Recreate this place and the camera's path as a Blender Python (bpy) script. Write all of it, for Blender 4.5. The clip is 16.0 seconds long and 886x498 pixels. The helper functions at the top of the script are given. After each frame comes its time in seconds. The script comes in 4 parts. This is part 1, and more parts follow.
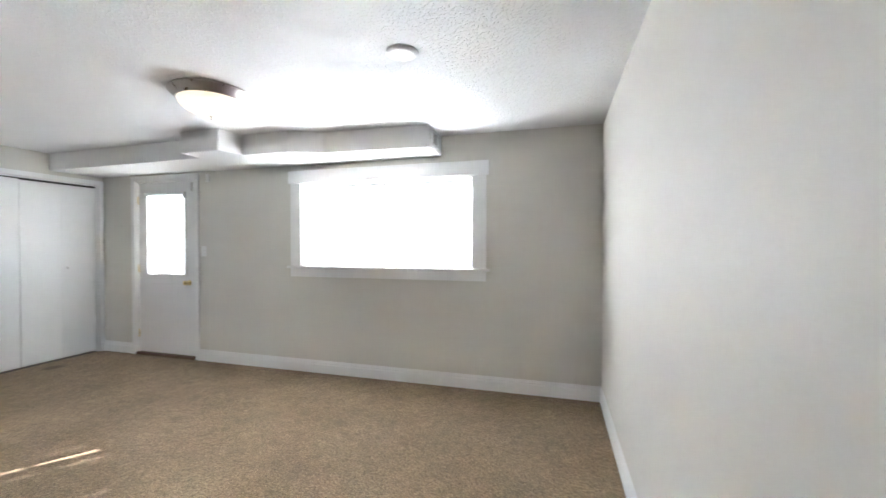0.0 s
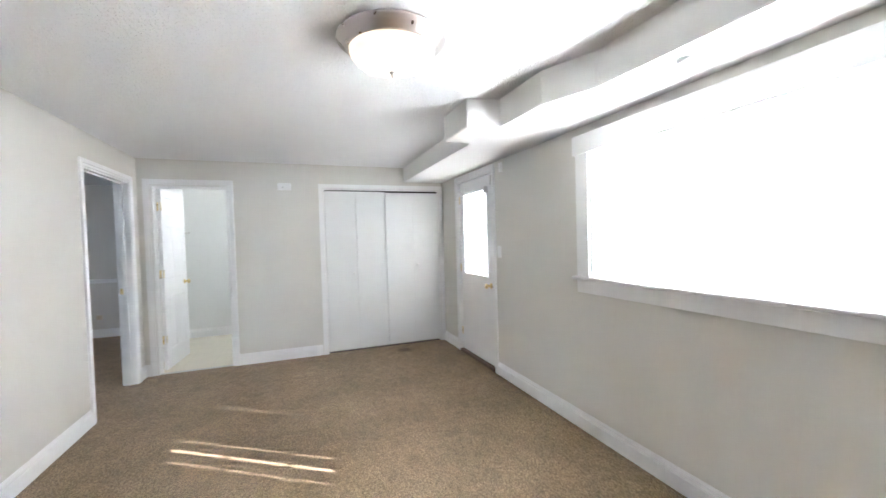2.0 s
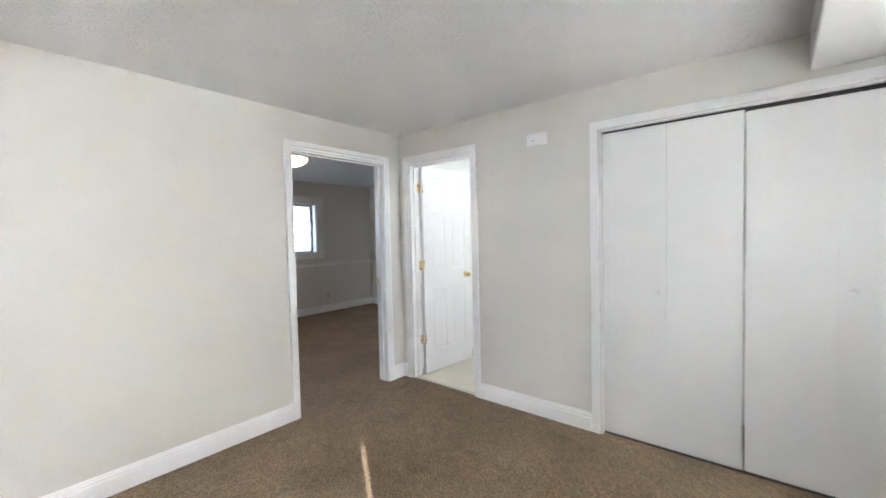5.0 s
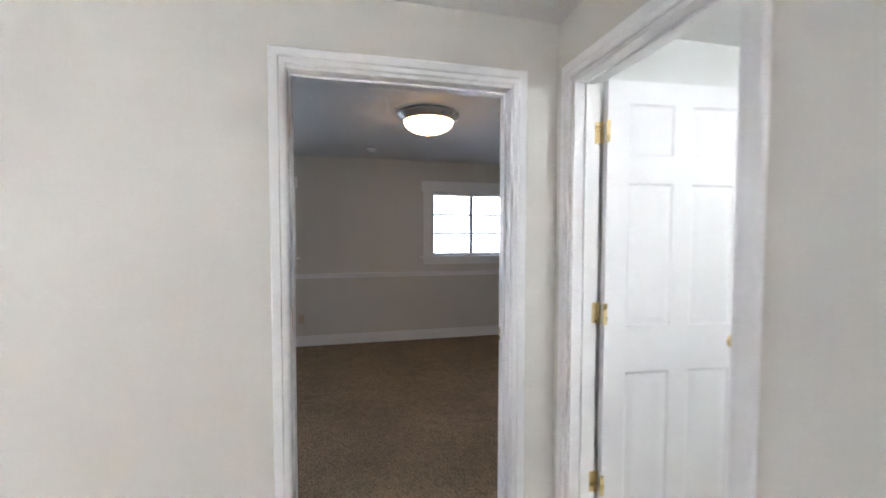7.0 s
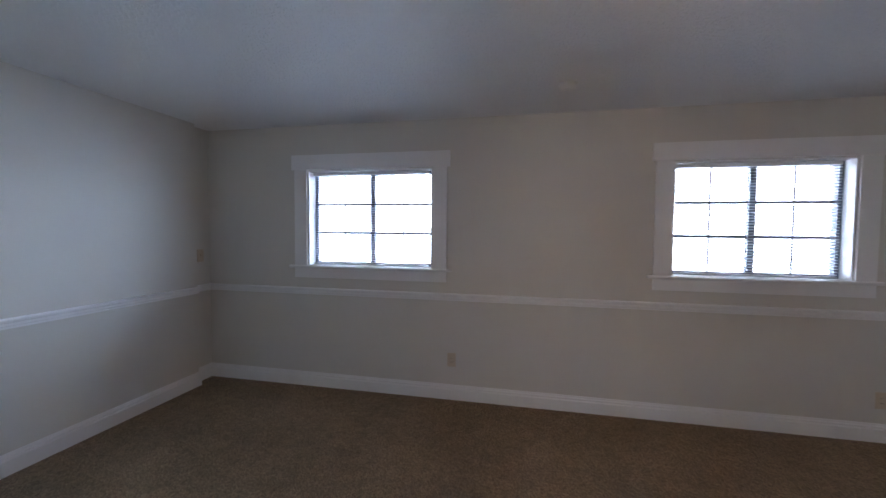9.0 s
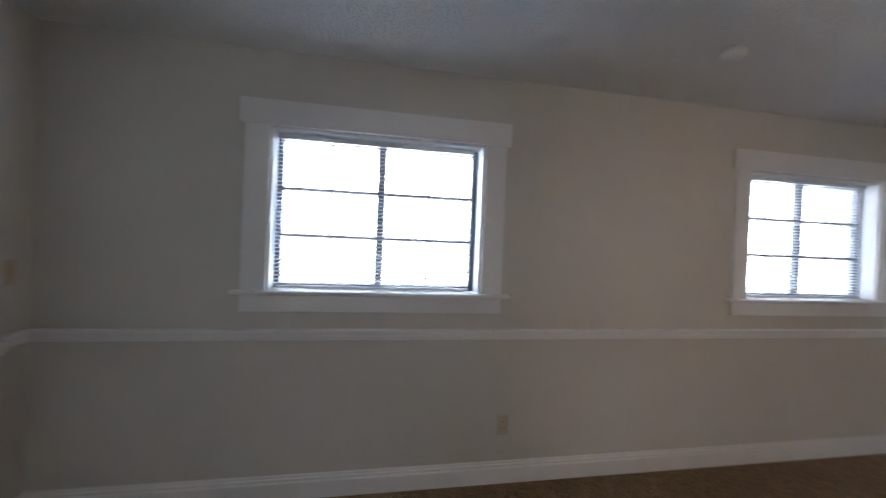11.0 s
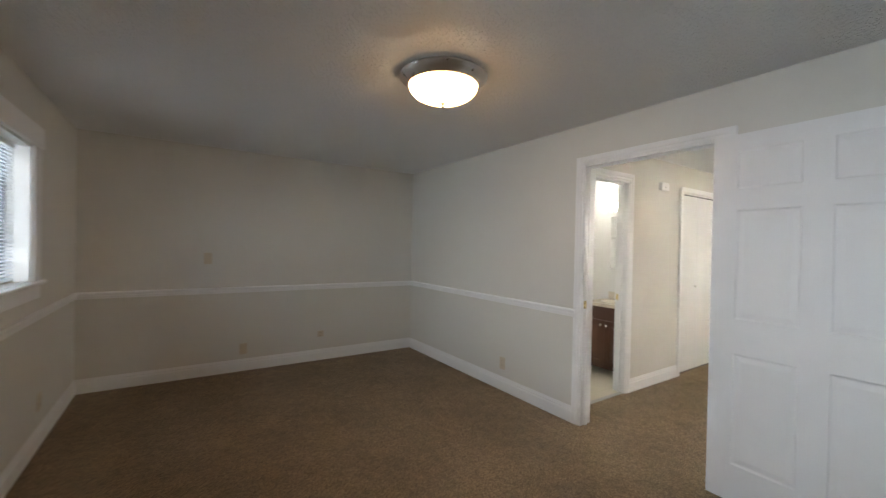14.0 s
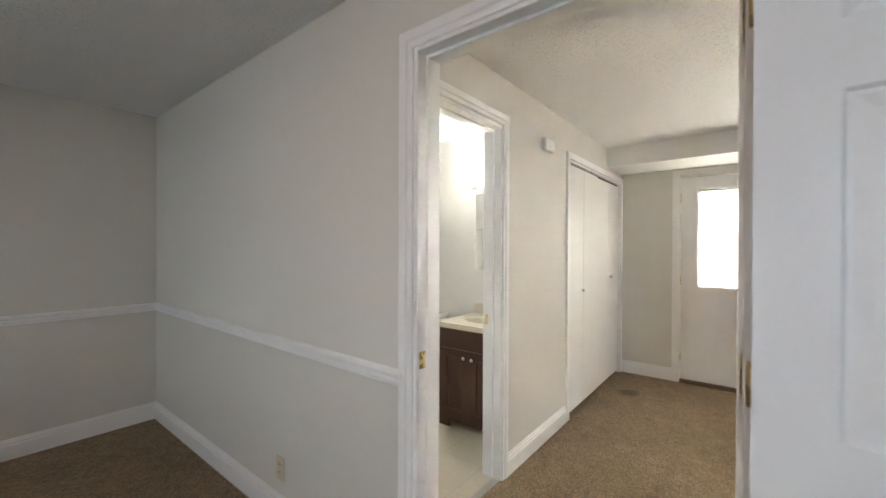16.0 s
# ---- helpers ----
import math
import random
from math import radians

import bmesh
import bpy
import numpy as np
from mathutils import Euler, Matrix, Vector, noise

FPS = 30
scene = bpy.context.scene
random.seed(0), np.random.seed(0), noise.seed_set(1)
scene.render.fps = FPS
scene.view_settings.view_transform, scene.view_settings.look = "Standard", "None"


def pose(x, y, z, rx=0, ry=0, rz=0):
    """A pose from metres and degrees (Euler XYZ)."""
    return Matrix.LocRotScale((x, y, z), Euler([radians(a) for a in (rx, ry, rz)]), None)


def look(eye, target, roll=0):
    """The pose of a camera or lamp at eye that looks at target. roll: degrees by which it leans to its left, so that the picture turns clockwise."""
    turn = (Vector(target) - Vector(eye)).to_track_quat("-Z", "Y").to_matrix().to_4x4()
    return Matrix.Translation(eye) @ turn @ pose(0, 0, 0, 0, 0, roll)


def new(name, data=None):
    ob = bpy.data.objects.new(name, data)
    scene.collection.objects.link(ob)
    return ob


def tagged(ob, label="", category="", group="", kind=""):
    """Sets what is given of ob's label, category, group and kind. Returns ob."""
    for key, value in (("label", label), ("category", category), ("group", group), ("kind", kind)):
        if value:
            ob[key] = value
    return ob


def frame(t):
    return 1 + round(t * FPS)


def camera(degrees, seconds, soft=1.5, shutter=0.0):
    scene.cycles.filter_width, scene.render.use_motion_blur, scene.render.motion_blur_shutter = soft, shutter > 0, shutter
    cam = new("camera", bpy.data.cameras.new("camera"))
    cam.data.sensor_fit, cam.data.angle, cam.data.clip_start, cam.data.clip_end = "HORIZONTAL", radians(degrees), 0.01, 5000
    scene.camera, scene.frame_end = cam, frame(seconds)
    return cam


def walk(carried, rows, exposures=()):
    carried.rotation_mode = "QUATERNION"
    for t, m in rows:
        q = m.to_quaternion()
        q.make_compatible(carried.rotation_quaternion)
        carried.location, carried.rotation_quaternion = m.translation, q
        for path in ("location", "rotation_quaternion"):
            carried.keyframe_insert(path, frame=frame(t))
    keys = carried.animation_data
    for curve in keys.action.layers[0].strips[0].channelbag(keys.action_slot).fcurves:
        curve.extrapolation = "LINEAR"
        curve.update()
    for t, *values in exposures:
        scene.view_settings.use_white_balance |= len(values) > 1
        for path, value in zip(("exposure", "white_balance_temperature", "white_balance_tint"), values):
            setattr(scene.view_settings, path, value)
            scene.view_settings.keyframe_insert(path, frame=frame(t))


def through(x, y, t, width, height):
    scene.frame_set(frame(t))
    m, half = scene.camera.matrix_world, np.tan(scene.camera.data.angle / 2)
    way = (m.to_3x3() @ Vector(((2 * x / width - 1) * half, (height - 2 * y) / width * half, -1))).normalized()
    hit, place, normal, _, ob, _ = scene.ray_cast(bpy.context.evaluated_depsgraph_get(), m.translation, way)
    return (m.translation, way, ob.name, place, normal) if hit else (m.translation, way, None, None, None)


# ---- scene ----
cam = camera(97.0, 16.0, shutter=0.3)
PATH = [
    (0, (-0.13, -0.077, 1.329), (-0.683, 1.845, 1.302), -0.0),
    (0.5, (-0.209, 0.255, 1.382), (-1.139, 2.024, 1.296), -0.6),
    (1, (-0.305, 0.713, 1.377), (-1.603, 2.232, 1.301), -0.8),
    (1.5, (-0.393, 1.103, 1.401), (-2.031, 2.249, 1.333), -1.2),
    (2, (-0.52, 1.551, 1.397), (-2.392, 2.254, 1.341), -1.6),
    (2.5, (-0.662, 2.021, 1.396), (-2.641, 2.306, 1.339), -1.5),
    (3, (-0.907, 2.424, 1.36), (-2.904, 2.32, 1.318), -1.1),
    (3.5, (-1.294, 2.743, 1.368), (-3.248, 2.319, 1.31), -1.0),
    (4, (-1.771, 2.878, 1.357), (-3.623, 2.126, 1.304), -0.6),
    (4.5, (-2.353, 2.897, 1.344), (-4.063, 1.861, 1.289), -0.4),
    (4.7, (-2.549, 2.853, 1.365), (-4.196, 1.719, 1.3), -0.9),
    (6.8, (-4.564, 1.775, 1.407), (-5.137, -0.139, 1.322), 0.5),
    (7, (-4.649, 1.59, 1.415), (-5.105, -0.356, 1.333), 0.1),
    (7.5, (-4.774, 1.153, 1.403), (-5.05, -0.826, 1.324), 0.3),
    (8, (-4.88, 0.634, 1.409), (-4.944, -1.363, 1.321), 0.3),
    (8.5, (-4.867, 0.125, 1.407), (-4.579, -1.852, 1.322), 0.5),
    (8.7, (-4.8, -0.057, 1.43), (-4.381, -2.011, 1.336), 0.5),
    (10.8, (-3.372, -1.247, 1.371), (-3.428, -3.246, 1.345), 2.6),
    (11, (-3.215, -1.337, 1.381), (-3.596, -3.3, 1.362), 2.4),
    (11.5, (-2.909, -1.599, 1.396), (-3.984, -3.286, 1.375), 2.5),
    (12, (-2.727, -1.953, 1.375), (-4.333, -3.145, 1.379), 2.3),
    (12.5, (-2.69, -2.303, 1.374), (-4.595, -2.913, 1.374), 2.3),
    (13, (-2.782, -2.639, 1.403), (-4.782, -2.596, 1.395), 2.2),
    (13.5, (-3.023, -2.8, 1.372), (-4.904, -2.12, 1.367), 1.5),
    (14, (-3.384, -2.737, 1.388), (-5.048, -1.627, 1.373), 1.2),
    (14.5, (-3.744, -2.514, 1.38), (-5.174, -1.116, 1.362), 1.0),
    (15, (-4.004, -2.128, 1.373), (-5.282, -0.589, 1.356), 0.5),
    (15.5, (-4.213, -1.651, 1.353), (-5.459, -0.087, 1.343), 0.3),
    (16, (-4.401, -1.136, 1.35), (-5.643, 0.432, 1.34), 0.2),
]
EXPOSURES = [(0.0, 2.70, 6250, 13), (1.5, 2.86, 6250, 14), (2.5, 2.91, 6300, 14), (4.5, 2.84, 6400, 14), (7.2, 2.66, 6450, 16), (8.0, 2.68, 6650, 18), (8.5, 2.80, 6250, 20), (10.8, 2.84, 6750, 17), (12.3, 2.79, 6950, 15), (13.4, 2.74, 7900, 13), (14.2, 2.78, 7800, 14), (15.0, 2.80, 7650, 16), (16.0, 2.86, 7650, 15)]
walk(cam, [(t, look(eye, target, roll)) for t, eye, target, roll in PATH], EXPOSURES)

# ---- light ----
world = bpy.data.worlds.new("sky")
scene.world = world
world.use_nodes = True
wn = world.node_tree.nodes
sky = wn.new("ShaderNodeTexSky")
sky.sky_type = "NISHITA"
sky.sun_disc = False
sky.sun_elevation = radians(28.3)
sky.sun_rotation = math.atan2(0.566, 0.824)
wn["Background"].inputs["Strength"].default_value = 0.09
world.node_tree.links.new(sky.outputs["Color"], wn["Background"].inputs["Color"])

sun_data = bpy.data.lights.new("sun", "SUN")
sun_data.energy, sun_data.angle, sun_data.color = 5.0, radians(0.4), (1.0, 0.98, 0.95)
sun = new("sun", sun_data)
SUN_WAY = Vector((-0.566 * 0.8805, -0.824 * 0.8805, -0.474))
sun.rotation_euler = SUN_WAY.to_track_quat("-Z", "Y").to_euler()


def window_light(name, x, y, z, w, h, way, watts, color, up=0):
    """An area lamp in an opening that stands in for the sky's light; way: +1 shines to +y, -1 to -y; up: degrees by which it is turned up."""
    d = bpy.data.lights.new(name, "AREA")
    d.shape, d.size, d.size_y, d.energy, d.color = "RECTANGLE", w, h, watts, color
    ob = new(name, d)
    ob.matrix_world = pose(x, y, z, (90 + up) * way, 0, 0)
    return ob


LIVING_WATTS, DOOR_WATTS, EAST_WATTS, WEST_WATTS = 125, 11, 8.5, 5.1
window_light("daylight_living", -1.77, 3.74, 1.52, 2.1, 1.15, -1, LIVING_WATTS, (0.95, 0.98, 1.0), -10)
window_light("daylight_door", -4.53, 3.74, 1.44, 0.8, 1.1, -1, DOOR_WATTS, (0.95, 0.98, 1.0), -15)
window_light("daylight_bed_east", -3.32, -3.85, 1.54, 1.3, 1.0, 1, EAST_WATTS, (0.52, 0.74, 1.0), 18)
window_light("daylight_bed_west", -6.35, -3.85, 1.54, 1.3, 1.0, 1, WEST_WATTS, (0.52, 0.74, 1.0), 20)


# ---- materials ----
def material(name, base, rough=0.5, metal=0.0, vary=0.06, scale=6.0, fine=120.0, bump=0.1, depth=0.002, spec=0.5, rand=0.0):
    """A surface with variation at two scales (blotches and grain) and a fine relief."""
    m = bpy.data.materials.new(name)
    m.use_nodes = True
    nt = m.node_tree
    n, lk = nt.nodes, nt.links
    b = n["Principled BSDF"]
    b.inputs["Roughness"].default_value = rough
    b.inputs["Metallic"].default_value = metal
    b.inputs["Specular IOR Level"].default_value = spec
    tc = n.new("ShaderNodeTexCoord")
    big = n.new("ShaderNodeTexNoise")
    big.inputs["Scale"].default_value = scale
    big.inputs["Detail"].default_value = 5
    small = n.new("ShaderNodeTexNoise")
    small.inputs["Scale"].default_value = fine
    small.inputs["Detail"].default_value = 3
    for t in (big, small):
        lk.new(tc.outputs["Object"], t.inputs["Vector"])
    add = n.new("ShaderNodeMath")
    add.operation = "ADD"
    lk.new(big.outputs["Fac"], add.inputs[0])
    lk.new(small.outputs["Fac"], add.inputs[1])
    val = n.new("ShaderNodeMapRange")
    val.inputs["From Min"].default_value, val.inputs["From Max"].default_value = 0.5, 1.5
    val.inputs["To Min"].default_value, val.inputs["To Max"].default_value = 1 - vary, 1 + vary
    lk.new(add.outputs[0], val.inputs["Value"])
    hsv = n.new("ShaderNodeHueSaturation")
    hsv.inputs["Color"].default_value = (*base, 1)
    if rand:
        info = n.new("ShaderNodeObjectInfo")
        rr = n.new("ShaderNodeMapRange")
        rr.inputs["To Min"].default_value, rr.inputs["To Max"].default_value = 1 - rand, 1 + rand
        lk.new(info.outputs["Random"], rr.inputs["Value"])
        mul = n.new("ShaderNodeMath")
        mul.operation = "MULTIPLY"
        lk.new(val.outputs["Result"], mul.inputs[0])
        lk.new(rr.outputs["Result"], mul.inputs[1])
        lk.new(mul.outputs[0], hsv.inputs["Value"])
    else:
        lk.new(val.outputs["Result"], hsv.inputs["Value"])
    lk.new(hsv.outputs["Color"], b.inputs["Base Color"])
    if bump:
        bp = n.new("ShaderNodeBump")
        bp.inputs["Strength"].default_value = bump
        bp.inputs["Distance"].default_value = depth
        lk.new(small.outputs["Fac"], bp.inputs["Height"])
        lk.new(bp.outputs["Normal"], b.inputs["Normal"])
    rv = n.new("ShaderNodeMapRange")
    rv.inputs["To Min"].default_value, rv.inputs["To Max"].default_value = max(rough - 0.08, 0.02), min(rough + 0.08, 1)
    lk.new(big.outputs["Fac"], rv.inputs["Value"])
    lk.new(rv.outputs["Result"], b.inputs["Roughness"])
    return m


M_WALL = material("greige_wall_paint", (0.66, 0.642, 0.588), 0.62, vary=0.035, scale=1.6, fine=170, bump=0.12, depth=0.0015)
M_SOFFIT = material("white_soffit_paint", (0.78, 0.775, 0.755), 0.6, vary=0.03, scale=2, fine=90, bump=0.15, depth=0.002)
M_BATH_WALL = material("bathroom_wall_paint", (0.76, 0.77, 0.75), 0.5, vary=0.03, scale=2, fine=150, bump=0.1, depth=0.0015)
M_TRIM = material("white_trim_paint", (0.82, 0.82, 0.81), 0.34, vary=0.03, scale=5, fine=60, bump=0.02, depth=0.0006)
M_DOOR = material("white_door_paint", (0.80, 0.80, 0.80), 0.38, vary=0.03, scale=4, fine=220, bump=0.1, depth=0.0008)
M_CLOSET = material("white_closet_paint", (0.76, 0.765, 0.75), 0.45, vary=0.03, scale=3, fine=200, bump=0.08, depth=0.0008)
M_BRASS = material("brass", (0.74, 0.60, 0.32), 0.28, 1.0, vary=0.1, scale=30, fine=200, bump=0.03)
M_NICKEL = material("brushed_nickel", (0.58, 0.545, 0.51), 0.30, 1.0, vary=0.05, scale=20, fine=240, bump=0.01)
M_CHROME = material("chrome", (0.75, 0.76, 0.78), 0.1, 1.0, vary=0.03, bump=0)
M_PLASTIC = material("white_plastic", (0.80, 0.80, 0.78), 0.4, vary=0.03, scale=10, fine=100, bump=0.02)
M_ALMOND = material("almond_plastic", (0.60, 0.51, 0.38), 0.4, vary=0.04, scale=10, fine=100, bump=0.02)
M_DARK = material("dark_slot", (0.03, 0.03, 0.03), 0.6, vary=0.1, bump=0)
M_VENT = material("grey_duct_metal", (0.30, 0.30, 0.29), 0.6, vary=0.1, bump=0)
M_BRONZE = material("dark_bronze_aluminium", (0.13, 0.14, 0.165), 0.45, 0.4, vary=0.1, scale=12, fine=140, bump=0.04)
M_VINYL_FRAME = material("white_vinyl_frame", (0.78, 0.78, 0.78), 0.35, vary=0.03, bump=0.02)
M_ESPRESSO = material("espresso_wood", (0.085, 0.038, 0.022), 0.38, vary=0.22, scale=9, fine=90, bump=0.08, depth=0.001)
M_COUNTER = material("cultured_marble", (0.72, 0.66, 0.55), 0.18, vary=0.05, scale=7, fine=60, bump=0.01)
M_CERAMIC = material("white_ceramic", (0.85, 0.85, 0.84), 0.08, vary=0.02, bump=0)
M_WOODSILL = material("worn_oak_threshold", (0.13, 0.07, 0.04), 0.5, vary=0.25, scale=14, fine=90, bump=0.2)
M_STRIP = material("steel_strip", (0.55, 0.54, 0.52), 0.35, 1.0, vary=0.1, bump=0.03)
M_CORD = material("blind_cord", (0.75, 0.75, 0.74), 0.7, vary=0.05, bump=0)
M_CONCRETE = material("foundation_concrete", (0.36, 0.35, 0.33), 0.85, vary=0.15, scale=3, fine=60, bump=0.4, depth=0.005)
M_SIDING = material("white_vinyl_siding", (0.74, 0.74, 0.73), 0.5, vary=0.05, scale=1.5, fine=60, bump=0.05)
M_GROUND = material("grass_ground", (0.09, 0.10, 0.05), 0.95, vary=0.35, scale=0.6, fine=9, bump=0.6, depth=0.03)


def ceiling_material():
    """White knockdown texture: flattened splatter."""
    m = material("knockdown_ceiling_paint", (0.82, 0.82, 0.81), 0.6, vary=0.02, scale=1.5, fine=60, bump=0)
    nt = m.node_tree
    n, lk = nt.nodes, nt.links
    tc = n.new("ShaderNodeTexCoord")
    a = n.new("ShaderNodeTexNoise")
    a.inputs["Scale"].default_value, a.inputs["Detail"].default_value = 58, 4
    r = n.new("ShaderNodeValToRGB")
    r.color_ramp.elements[0].position, r.color_ramp.elements[1].position = 0.52, 0.60
    c = n.new("ShaderNodeTexNoise")
    c.inputs["Scale"].default_value = 160
    mix = n.new("ShaderNodeMath")
    mix.operation = "MULTIPLY_ADD"
    mix.inputs[1].default_value = 0.25
    lk.new(tc.outputs["Object"], a.inputs["Vector"])
    lk.new(tc.outputs["Object"], c.inputs["Vector"])
    lk.new(a.outputs["Fac"], r.inputs["Fac"])
    lk.new(c.outputs["Fac"], mix.inputs[0])
    lk.new(r.outputs["Color"], mix.inputs[2])
    bp = n.new("ShaderNodeBump")
    bp.inputs["Strength"].default_value, bp.inputs["Distance"].default_value = 0.8, 0.006
    lk.new(mix.outputs[0], bp.inputs["Height"])
    lk.new(bp.outputs["Normal"], n["Principled BSDF"].inputs["Normal"])
    return m


def carpet_material():
    """Cut-pile carpet in two browns, with tuft relief, trodden patches and one old stain by the closet."""
    m = bpy.data.materials.new("brown_carpet")
    m.use_nodes = True
    nt = m.node_tree
    n, lk = nt.nodes, nt.links
    b = n["Principled BSDF"]
    b.inputs["Roughness"].default_value = 0.95
    b.inputs["Specular IOR Level"].default_value = 0.1
    b.inputs["Sheen Weight"].default_value = 0.10
    tc = n.new("ShaderNodeTexCoord")
    tuft = n.new("ShaderNodeTexVoronoi")
    tuft.inputs["Scale"].default_value = 190
    grain = n.new("ShaderNodeTexNoise")
    grain.inputs["Scale"].default_value, grain.inputs["Detail"].default_value = 70, 6
    patch = n.new("ShaderNodeTexNoise")
    patch.inputs["Scale"].default_value, patch.inputs["Detail"].default_value = 2.2, 4
    warp = n.new("ShaderNodeTexNoise")
    warp.inputs["Scale"].default_value = 7
    for t in (tuft, grain, patch, warp):
        lk.new(tc.outputs["Object"], t.inputs["Vector"])
    mixf = n.new("ShaderNodeMath")
    mixf.operation = "MULTIPLY_ADD"
    mixf.inputs[1].default_value = 0.45
    sep = n.new("ShaderNodeSeparateColor")
    lk.new(tuft.outputs["Color"], sep.inputs["Color"])
    lk.new(sep.outputs["Red"], mixf.inputs[0])
    half = n.new("ShaderNodeMath")
    half.operation = "MULTIPLY"
    half.inputs[1].default_value = 0.55
    lk.new(grain.outputs["Fac"], half.inputs[0])
    lk.new(half.outputs[0], mixf.inputs[2])
    ramp = n.new("ShaderNodeValToRGB")
    e = ramp.color_ramp.elements
    e[0].position, e[0].color = 0.1, (0.054, 0.034, 0.017, 1)
    e[1].position, e[1].color = 0.85, (0.410, 0.298, 0.182, 1)
    lk.new(mixf.outputs[0], ramp.inputs["Fac"])
    pr = n.new("ShaderNodeMapRange")
    pr.inputs["From Min"].default_value, pr.inputs["From Max"].default_value = 0.3, 0.7
    pr.inputs["To Min"].default_value, pr.inputs["To Max"].default_value = 0.84, 1.12
    lk.new(patch.outputs["Fac"], pr.inputs["Value"])
    brush = n.new("ShaderNodeTexNoise")
    brush.inputs["Scale"].default_value, brush.inputs["Detail"].default_value, brush.inputs["Distortion"].default_value = 13, 5, 0.8
    lk.new(tc.outputs["Object"], brush.inputs["Vector"])
    br = n.new("ShaderNodeMapRange")
    br.inputs["From Min"].default_value, br.inputs["From Max"].default_value = 0.3, 0.7
    br.inputs["To Min"].default_value, br.inputs["To Max"].default_value = 0.86, 1.14
    lk.new(brush.outputs["Fac"], br.inputs["Value"])
    both = n.new("ShaderNodeMath")
    both.operation = "MULTIPLY"
    lk.new(pr.outputs["Result"], both.inputs[0])
    lk.new(br.outputs["Result"], both.inputs[1])
    hsv = n.new("ShaderNodeHueSaturation")
    lk.new(both.outputs[0], hsv.inputs["Value"])
    lk.new(ramp.outputs["Color"], hsv.inputs["Color"])
    # the stain: a ragged blob
    off = n.new("ShaderNodeVectorMath")
    off.operation = "SUBTRACT"
    off.inputs[1].default_value = (-5.30, 2.80, 0.0)
    lk.new(tc.outputs["Object"], off.inputs[0])
    sc = n.new("ShaderNodeVectorMath")
    sc.operation = "MULTIPLY"
    sc.inputs[1].default_value = (1.25, 1.0, 0.0)
    lk.new(off.outputs["Vector"], sc.inputs[0])
    ln = n.new("ShaderNodeVectorMath")
    ln.operation = "LENGTH"
    lk.new(sc.outputs["Vector"], ln.inputs[0])
    wob = n.new("ShaderNodeMath")
    wob.operation = "MULTIPLY_ADD"
    wob.inputs[1].default_value = 0.22
    lk.new(warp.outputs["Fac"], wob.inputs[0])
    lk.new(ln.outputs["Value"], wob.inputs[2])
    st = n.new("ShaderNodeMapRange")
    st.inputs["From Min"].default_value, st.inputs["From Max"].default_value = 0.15, 0.24
    st.inputs["To Min"].default_value, st.inputs["To Max"].default_value = 0.6, 0.0
    lk.new(wob.outputs[0], st.inputs["Value"])
    mx = n.new("ShaderNodeMix")
    mx.data_type = "RGBA"
    lk.new(st.outputs["Result"], mx.inputs["Factor"])
    lk.new(hsv.outputs["Color"], mx.inputs["A"])
    mx.inputs["B"].default_value = (0.07, 0.035, 0.03, 1)
    lk.new(mx.outputs["Result"], b.inputs["Base Color"])
    bp = n.new("ShaderNodeBump")
    bp.inputs["Strength"].default_value, bp.inputs["Distance"].default_value = 0.8, 0.006
    lk.new(mixf.outputs[0], bp.inputs["Height"])
    lk.new(bp.outputs["Normal"], b.inputs["Normal"])
    return m


def vinyl_material():
    """Pale cream sheet vinyl with a faint square pattern."""
    m = material("cream_sheet_vinyl", (0.66, 0.61, 0.50), 0.35, vary=0.08, scale=5, fine=40, bump=0.02)
    nt = m.node_tree
    n, lk = nt.nodes, nt.links
    b = n["Principled BSDF"]
    old = b.inputs["Base Color"].links[0].from_socket
    tc = n.new("ShaderNodeTexCoord")
    br = n.new("ShaderNodeTexBrick")
    br.offset = 0.0
    br.inputs["Scale"].default_value = 1.0
    br.inputs["Brick Width"].default_value = br.inputs["Row Height"].default_value = 0.3
    br.inputs["Mortar Size"].default_value = 0.004
    br.inputs["Color1"].default_value = br.inputs["Color2"].default_value = (1, 1, 1, 1)
    br.inputs["Mortar"].default_value = (0.92, 0.91, 0.88, 1)
    lk.new(tc.outputs["Object"], br.inputs["Vector"])
    mx = n.new("ShaderNodeMix")
    mx.data_type, mx.blend_type = "RGBA", "MULTIPLY"
    mx.inputs["Factor"].default_value = 1
    lk.new(old, mx.inputs["A"])
    lk.new(br.outputs["Color"], mx.inputs["B"])
    lk.new(mx.outputs["Result"], b.inputs["Base Color"])
    return m


def glass_material(name, rough=0.0):
    m = bpy.data.materials.new(name)
    m.use_nodes = True
    n, lk = m.node_tree.nodes, m.node_tree.links
    n.remove(n["Principled BSDF"])
    g = n.new("ShaderNodeBsdfGlass")
    g.inputs["IOR"].default_value = 1.45
    g.inputs["Roughness"].default_value = rough
    lk.new(g.outputs[0], n["Material Output"].inputs["Surface"])
    return m


